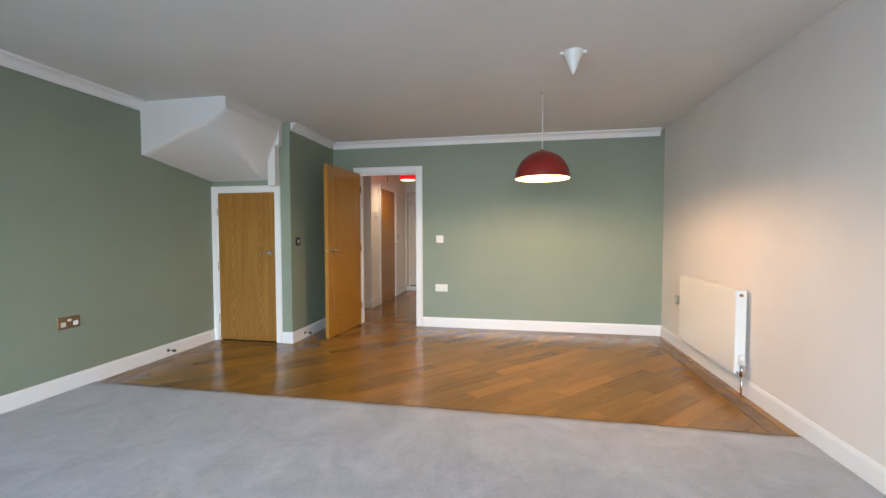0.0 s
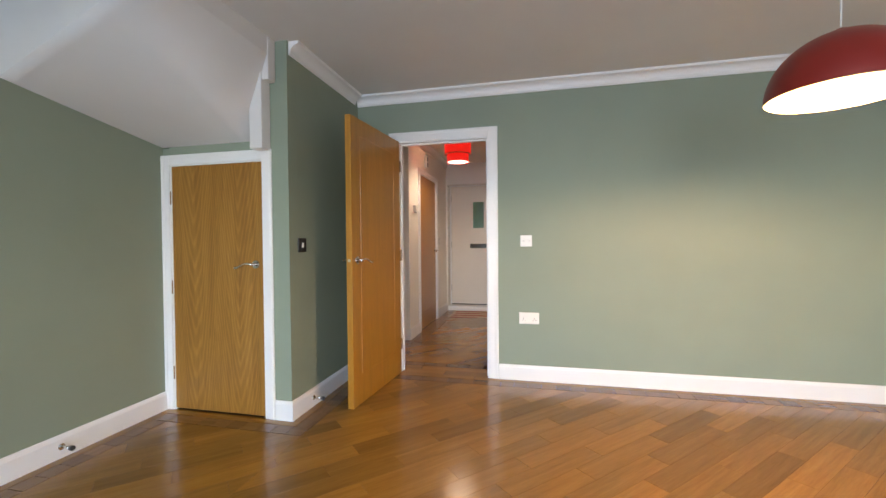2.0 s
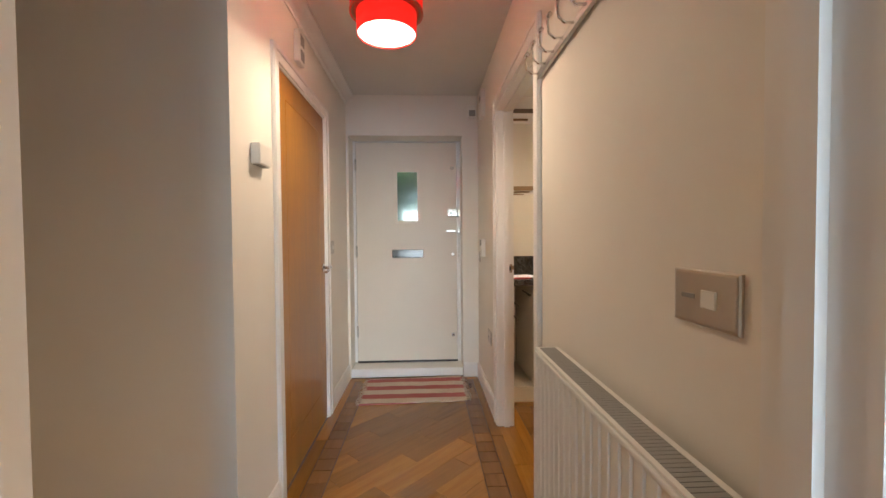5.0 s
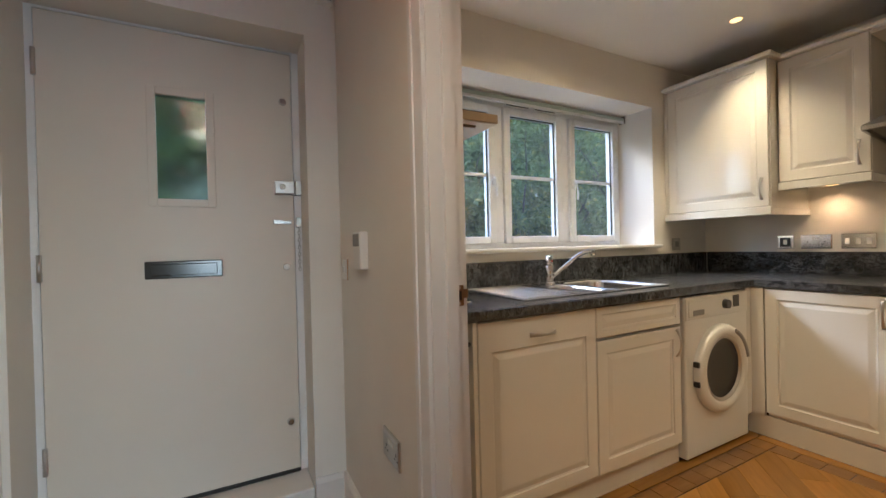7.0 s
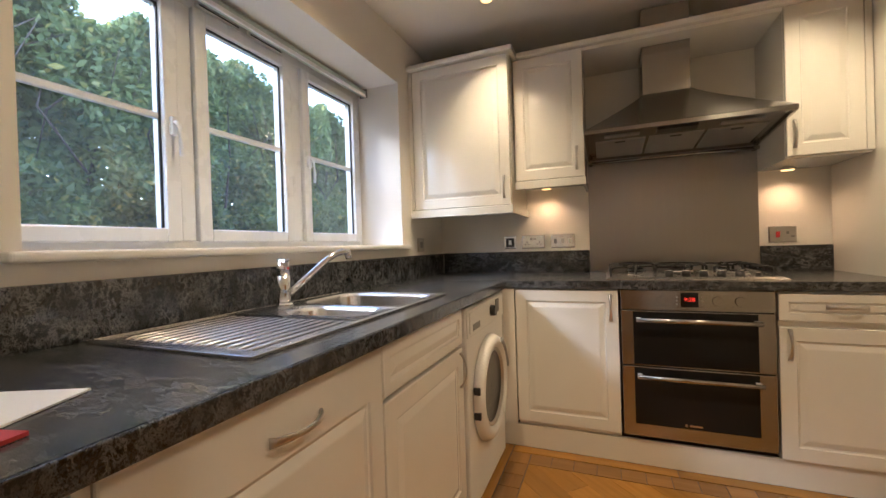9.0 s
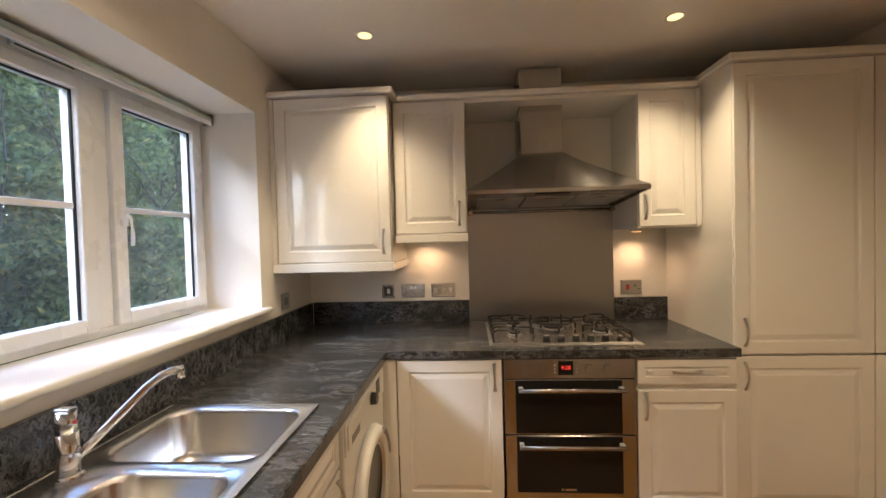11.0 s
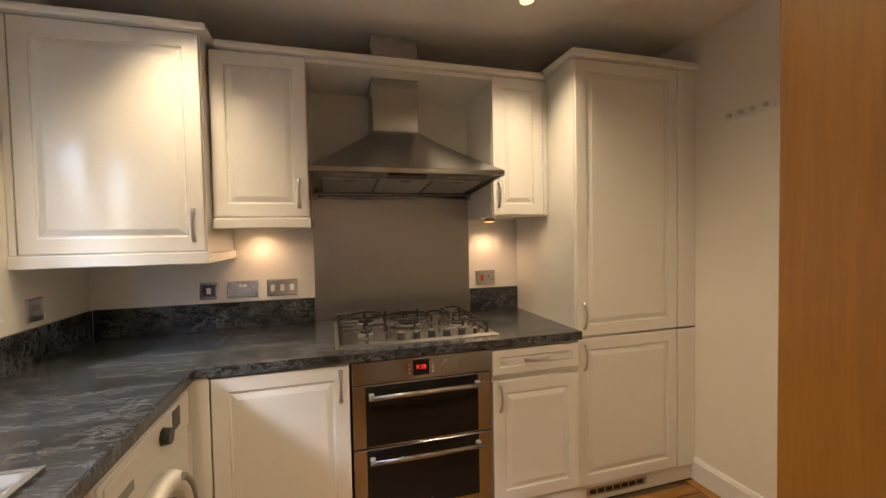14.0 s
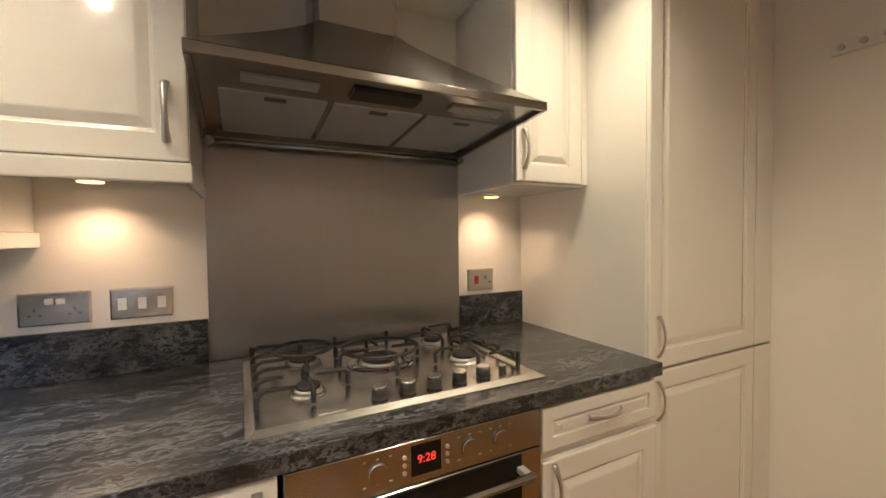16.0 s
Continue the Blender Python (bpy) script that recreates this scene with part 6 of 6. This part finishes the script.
mr = thing("magnetic_rail", (KL, 8.3, 1.26), "short black magnetic rail on the kitchen wall", "rail")
part("bar", box(KL, KL + 0.018, 8.16, 8.46, 1.262, 1.286, 0.003), M_BLACK, mr)

# ---------------------------------------------------------------- outdoors
b = bmesh.new()
bmesh.ops.create_grid(b, x_segments=40, y_segments=40, size=400)
for v in b.verts:
    v.co.z = -0.16
lone("ground", b, M_GROUND, "dark soil and grass outside the house", "ground", kind="structure")
rnd = random.Random(11)


def leaf_cloud(name, count, place, size, material, label, category):
    vs, fs = [], []
    for i in range(count):
        c = place()
        ax = Vector((rnd.gauss(0, 1), rnd.gauss(0, 1), rnd.gauss(0, 1))).normalized()
        bx = ax.cross(Vector((rnd.gauss(0, 1), rnd.gauss(0, 1), rnd.gauss(0, 1)))).normalized()
        s = size * rnd.uniform(0.55, 1.5)
        k = len(vs)
        vs += [c - ax * s, c + bx * s * 0.42, c + ax * s, c - bx * s * 0.42]
        fs.append((k, k + 1, k + 2, k + 3))
    me = bpy.data.meshes.new(name)
    me.from_pydata(vs, [], fs)
    me.materials.append(material)
    ob = new(name, me)
    return tagged(ob, label, category, kind="stuff")


def hedge_spot():
    x = rnd.uniform(-3.5, 6.8)
    # left of x -1.6 the height is added, a sun block for the door glass
    z = -0.1 + (5.0 if x < -1.6 else 3.9) * rnd.random() ** 0.9
    bulge = 0.55 * noise.noise(Vector((x * 0.9, z * 1.0, 0))) + 0.28 * noise.noise(Vector((x * 2.6, z * 2.6, 4)))
    topz = 3.2 + 0.5 * noise.noise(Vector((x * 0.7, 3, 1))) + 0.3 * noise.noise(Vector((x * 2.2, 7, 1)))
    # the added sun-blocking end rises over 0.6 m
    topz += 1.9 * min(1.0, max(0.0, (-1.6 - x) / 0.6))
    if z > topz:
        z = topz - rnd.random() ** 2 * 0.9
    y = 11.35 + bulge + 0.16 * z + rnd.random() ** 1.6 * 0.9
    return Vector((x, y, z))


leaf_cloud("hedge", 330000, hedge_spot, 0.040, M_LEAF, "dense mixed garden hedge outside the kitchen window, left end raised to block the sun", "hedge")
for i in range(16):
    x = -3 + i * 0.62 + rnd.uniform(-0.2, 0.2)
    b = bmesh.new()
    for k in range(4):
        pts = [(x, 11.9, -0.16)]
        for s in range(1, 6):
            pts.append((x + rnd.uniform(-0.10, 0.10) * s, 11.9 - 0.09 * s * rnd.uniform(-0.2, 1.1), -0.16 + 0.58 * s))
        tube(pts, [0.03, 0.024, 0.018, 0.013, 0.009, 0.004], 6, bm=b)
    lone("hedge_stems", b, M_BARK, "bare brown stems inside the hedge", "stems", kind="stuff")
fn = thing("garden_fence", (1.5, 12.6, -0.16), "weathered timber fence behind the hedge", "fence")
for i in range(7):
    x = -4.0 + i * 1.8
    part("post", box(x - 0.05, x + 0.05, 12.55, 12.65, -0.16, 1.75, 0.006), M_FENCE, fn)
for k in range(11):
    part("board", box(-4.0, 6.9, 12.50 - 0.004 * (k % 2), 12.55, -0.08 + k * 0.16, 0.075 + k * 0.16, 0.003), M_FENCE, fn)

# ---------------------------------------------------------------- floors, piece by piece
lone("subfloor", box(-2.3, KR + 0.1, 3.51, 9.3, -0.12, -0.0045), M_GROUT, "dark floor bed below the wooden boards", "floor bed", kind="structure")
lone("subfloor_living", box(XL - 0.1, XR + 0.1, YR - 0.1, 3.509, -0.12, -0.012), M_GROUT, "floor bed below the carpet", "floor bed", kind="structure")
TURN = radians(45)
SHARED = {}


def board_mesh(key, poly):
    """A thin board with a chamfered upper edge, from its outline in its own plane."""
    if key in SHARED:
        return SHARED[key]
    cx = sum(p[0] for p in poly) / len(poly)
    cy = sum(p[1] for p in poly) / len(poly)
    vs = []
    for z, cut in ((-0.004, 0.0), (-0.0007, 0.0), (0.0, 0.0011)):
        for x, y in poly:
            dx, dy = x - cx, y - cy
            ln = max(math.hypot(dx, dy), 1e-6)
            vs.append((x - dx / ln * cut * 1.4, y - dy / ln * cut * 1.4, z))
    n = len(poly)
    fs = [tuple(range(2 * n, 3 * n))]
    for ring in (0, 1):
        for k in range(n):
            fs.append((ring * n + k, ring * n + (k + 1) % n, (ring + 1) * n + (k + 1) % n, (ring + 1) * n + k))
    me = bpy.data.meshes.new("board")
    me.from_pydata(vs, [], fs)
    if key is not None:
        SHARED[key] = me
    return me


def lay(name, me, material, parent, x, y, turn):
    if not me.materials:
        me.materials.append(material)
    ob = new(name, me)
    ob.parent = parent
    ob.location = Vector((x, y, 0)) - SPOTS[parent]
    ob.rotation_euler = (0, 0, turn)
    return ob


def clip(poly, x0, x1, y0, y1):
    for ax, lim, keep in ((0, x0, 1), (0, x1, -1), (1, y0, 1), (1, y1, -1)):
        out = []
        for i, p in enumerate(poly):
            q = poly[(i + 1) % len(poly)]
            a, c = (p[ax] - lim) * keep, (q[ax] - lim) * keep
            if a >= 0:
                out.append(p)
            if a * c < 0:
                s = a / (a - c)
                out.append((p[0] + (q[0] - p[0]) * s, p[1] + (q[1] - p[1]) * s))
        poly = out
        if len(poly) < 3:
            return []
    return poly


def area(poly):
    return abs(sum(poly[i][0] * poly[(i + 1) % len(poly)][1] - poly[(i + 1) % len(poly)][0] * poly[i][1] for i in range(len(poly)))) / 2


def field(parent, x0, x1, y0, y1, w=0.118, ln=0.62, gap=0.0007, seed=1, sway=1):
    rn = random.Random(seed)
    a = TURN * sway
    ca, sa = math.cos(a), math.sin(a)
    corners = [(ca * x + sa * y, -sa * x + ca * y) for x in (x0, x1) for y in (y0, y1)]
    u0, u1 = min(c[0] for c in corners), max(c[0] for c in corners)
    v0, v1 = min(c[1] for c in corners), max(c[1] for c in corners)
    j = math.floor(v0 / w)
    while j * w < v1:
        off = (j * 0.37 % 1.0) * ln + rn.uniform(-0.05, 0.05)
        i = math.floor((u0 - off) / ln)
        while i * ln + off < u1:
            p0, p1 = i * ln + off + gap / 2, (i + 1) * ln + off - gap / 2
            q0, q1 = j * w + gap / 2, (j + 1) * w - gap / 2
            cu, cv = (p0 + p1) / 2, (q0 + q1) / 2
            quad = [(p0, q0), (p1, q0), (p1, q1), (p0, q1)]
            world = [(ca * u - sa * v, sa * u + ca * v) for u, v in quad]
            cut = clip(world, x0, x1, y0, y1)
            if cut and area(cut) > 0.0006:
                mx, my = ca * cu - sa * cv, sa * cu + ca * cv
                local = [(ca * (x - mx) + sa * (y - my), -sa * (x - mx) + ca * (y - my)) for x, y in cut]
                key = ("plank", round(p1 - p0, 4)) if area(cut) > 0.999 * (p1 - p0) * (q1 - q0) else None
                lay("plank", board_mesh(key, local), M_PLANK, parent, mx, my, a)
            i += 1
        j += 1


def row(parent, x0, x1, y0, y1, step, name="block", material=M_BLOCK, gap=0.003):
    """Pieces laid in a row along the longer side."""
    along_x = (x1 - x0) > (y1 - y0)
    length = (x1 - x0) if along_x else (y1 - y0)
    n = max(1, round(length / step))
    st = length / n
    wd2 = ((y1 - y0) if along_x else (x1 - x0)) / 2
    h = (st - gap) / 2
    me = board_mesh((name, round(st, 4), round(wd2, 4)), [(-h, -wd2), (h, -wd2), (h, wd2), (-h, wd2)])
    for i in range(n):
        s = (i + 0.5) * st
        if along_x:
            lay(name, me, material, parent, x0 + s, (y0 + y1) / 2, 0)
        else:
            lay(name, me, material, parent, (x0 + x1) / 2, y0 + s, math.pi / 2)


def edging(parent, x0, x1, y0, y1, side):
    """Strip and block rows along one wall; the given box is 0.168 wide, measured from the wall on that side."""
    if side == "n":
        row(parent, x0[0], x0[1], y1 - 0.066, y1, 0.9, "border_board", M_PLANK)
        row(parent, x1[0], x1[1], y1 - 0.166, y1 - 0.071, 0.105)
    if side == "s":
        row(parent, x0[0], x0[1], y1, y1 + 0.066, 0.9, "border_board", M_PLANK)
        row(parent, x1[0], x1[1], y1 + 0.071, y1 + 0.166, 0.105)
    if side == "e":
        row(parent, y1 - 0.066, y1, x0[0], x0[1], 0.9, "border_board", M_PLANK)
        row(parent, y1 - 0.166, y1 - 0.071, x1[0], x1[1], 0.105)
    if side == "w":
        row(parent, y1, y1 + 0.066, x0[0], x0[1], 0.9, "border_board", M_PLANK)
        row(parent, y1 + 0.071, y1 + 0.166, x1[0], x1[1], 0.105)


f1 = thing("floor_living", (0.5, 4.6, -0.004), "oak wood-plank floor laid diagonally with a block border", "wood floor", kind="structure")
field(f1, XN + 0.171, XR - 0.171, 3.517, YG - 0.171, seed=2)
field(f1, XL + 0.171, XN + 0.170, 3.517, YC - 0.171, seed=3)
edging(f1, (XN, XR), (XN + 0.07, XR - 0.07), 0, YG, "n")
edging(f1, (3.517, YG - 0.069), (3.517, YG - 0.17), 0, XR, "e")
edging(f1, (YC, YG - 0.069), (YC - 0.07, YG - 0.17), 0, XN, "w")
edging(f1, (XL, XN + 0.066), (XL + 0.07, XN + 0.166), 0, YC, "n")
edging(f1, (3.517, YC - 0.069), (3.517, YC - 0.17), 0, XL, "w")
f2 = thing("floor_hall", (-0.5, 7.4, -0.004), "oak wood-plank hall floor with a dark-lined block border", "wood floor", kind="structure")
row(f2, D1 + 0.013, D2 - 0.013, YG + 0.001, YH - 0.001, 0.39, "border_board", M_PLANK)
row(f2, -2.1, HR, YH, 6.082, 0.7, "border_board", M_PLANK)
row(f2, -2.1, HR - 0.07, 6.087, 6.180, 0.105)
field(f2, -2.1, HL + 0.17, 6.185, 6.80, seed=5)
field(f2, HL + 0.171, HR - 0.171, 6.185, HE - 0.171, seed=6)
edging(f2, (YH, HE - 0.069), (6.087, HE - 0.17), 0, HR, "e")
edging(f2, (6.97, HE - 0.069), (6.875, HE - 0.17), 0, HL, "w")
edging(f2, (HL, HR), (HL + 0.07, HR - 0.07), 0, HE, "n")
edging(f2, (-2.1, HL + 0.066), (-2.1, HL + 0.166), 0, 6.97, "n")
row(f2, HR + 0.001, KL - 0.001, K1 + 0.013, K2 - 0.013, 0.4, "border_board", M_PLANK)
f3 = thing("floor_kitchen", (1.2, 7.2, -0.004), "oak wood-plank kitchen floor with a dark-lined block border", "wood floor", kind="structure")
KX, KY = 2.212, 8.408
field(f3, KL + 0.171, KX - 0.171, YH + 0.171, KY - 0.171, seed=7)
edging(f3, (KL, KX), (KL + 0.07, KX - 0.07), 0, KY, "n")
edging(f3, (KL, KX + 0.03), (KL + 0.07, KX - 0.07), 0, YH, "s")
edging(f3, (YH + 0.069, KY - 0.069), (YH + 0.17, KY - 0.17), 0, KX, "e")
edging(f3, (YH + 0.069, KY - 0.069), (YH + 0.17, KY - 0.17), 0, KL, "w")
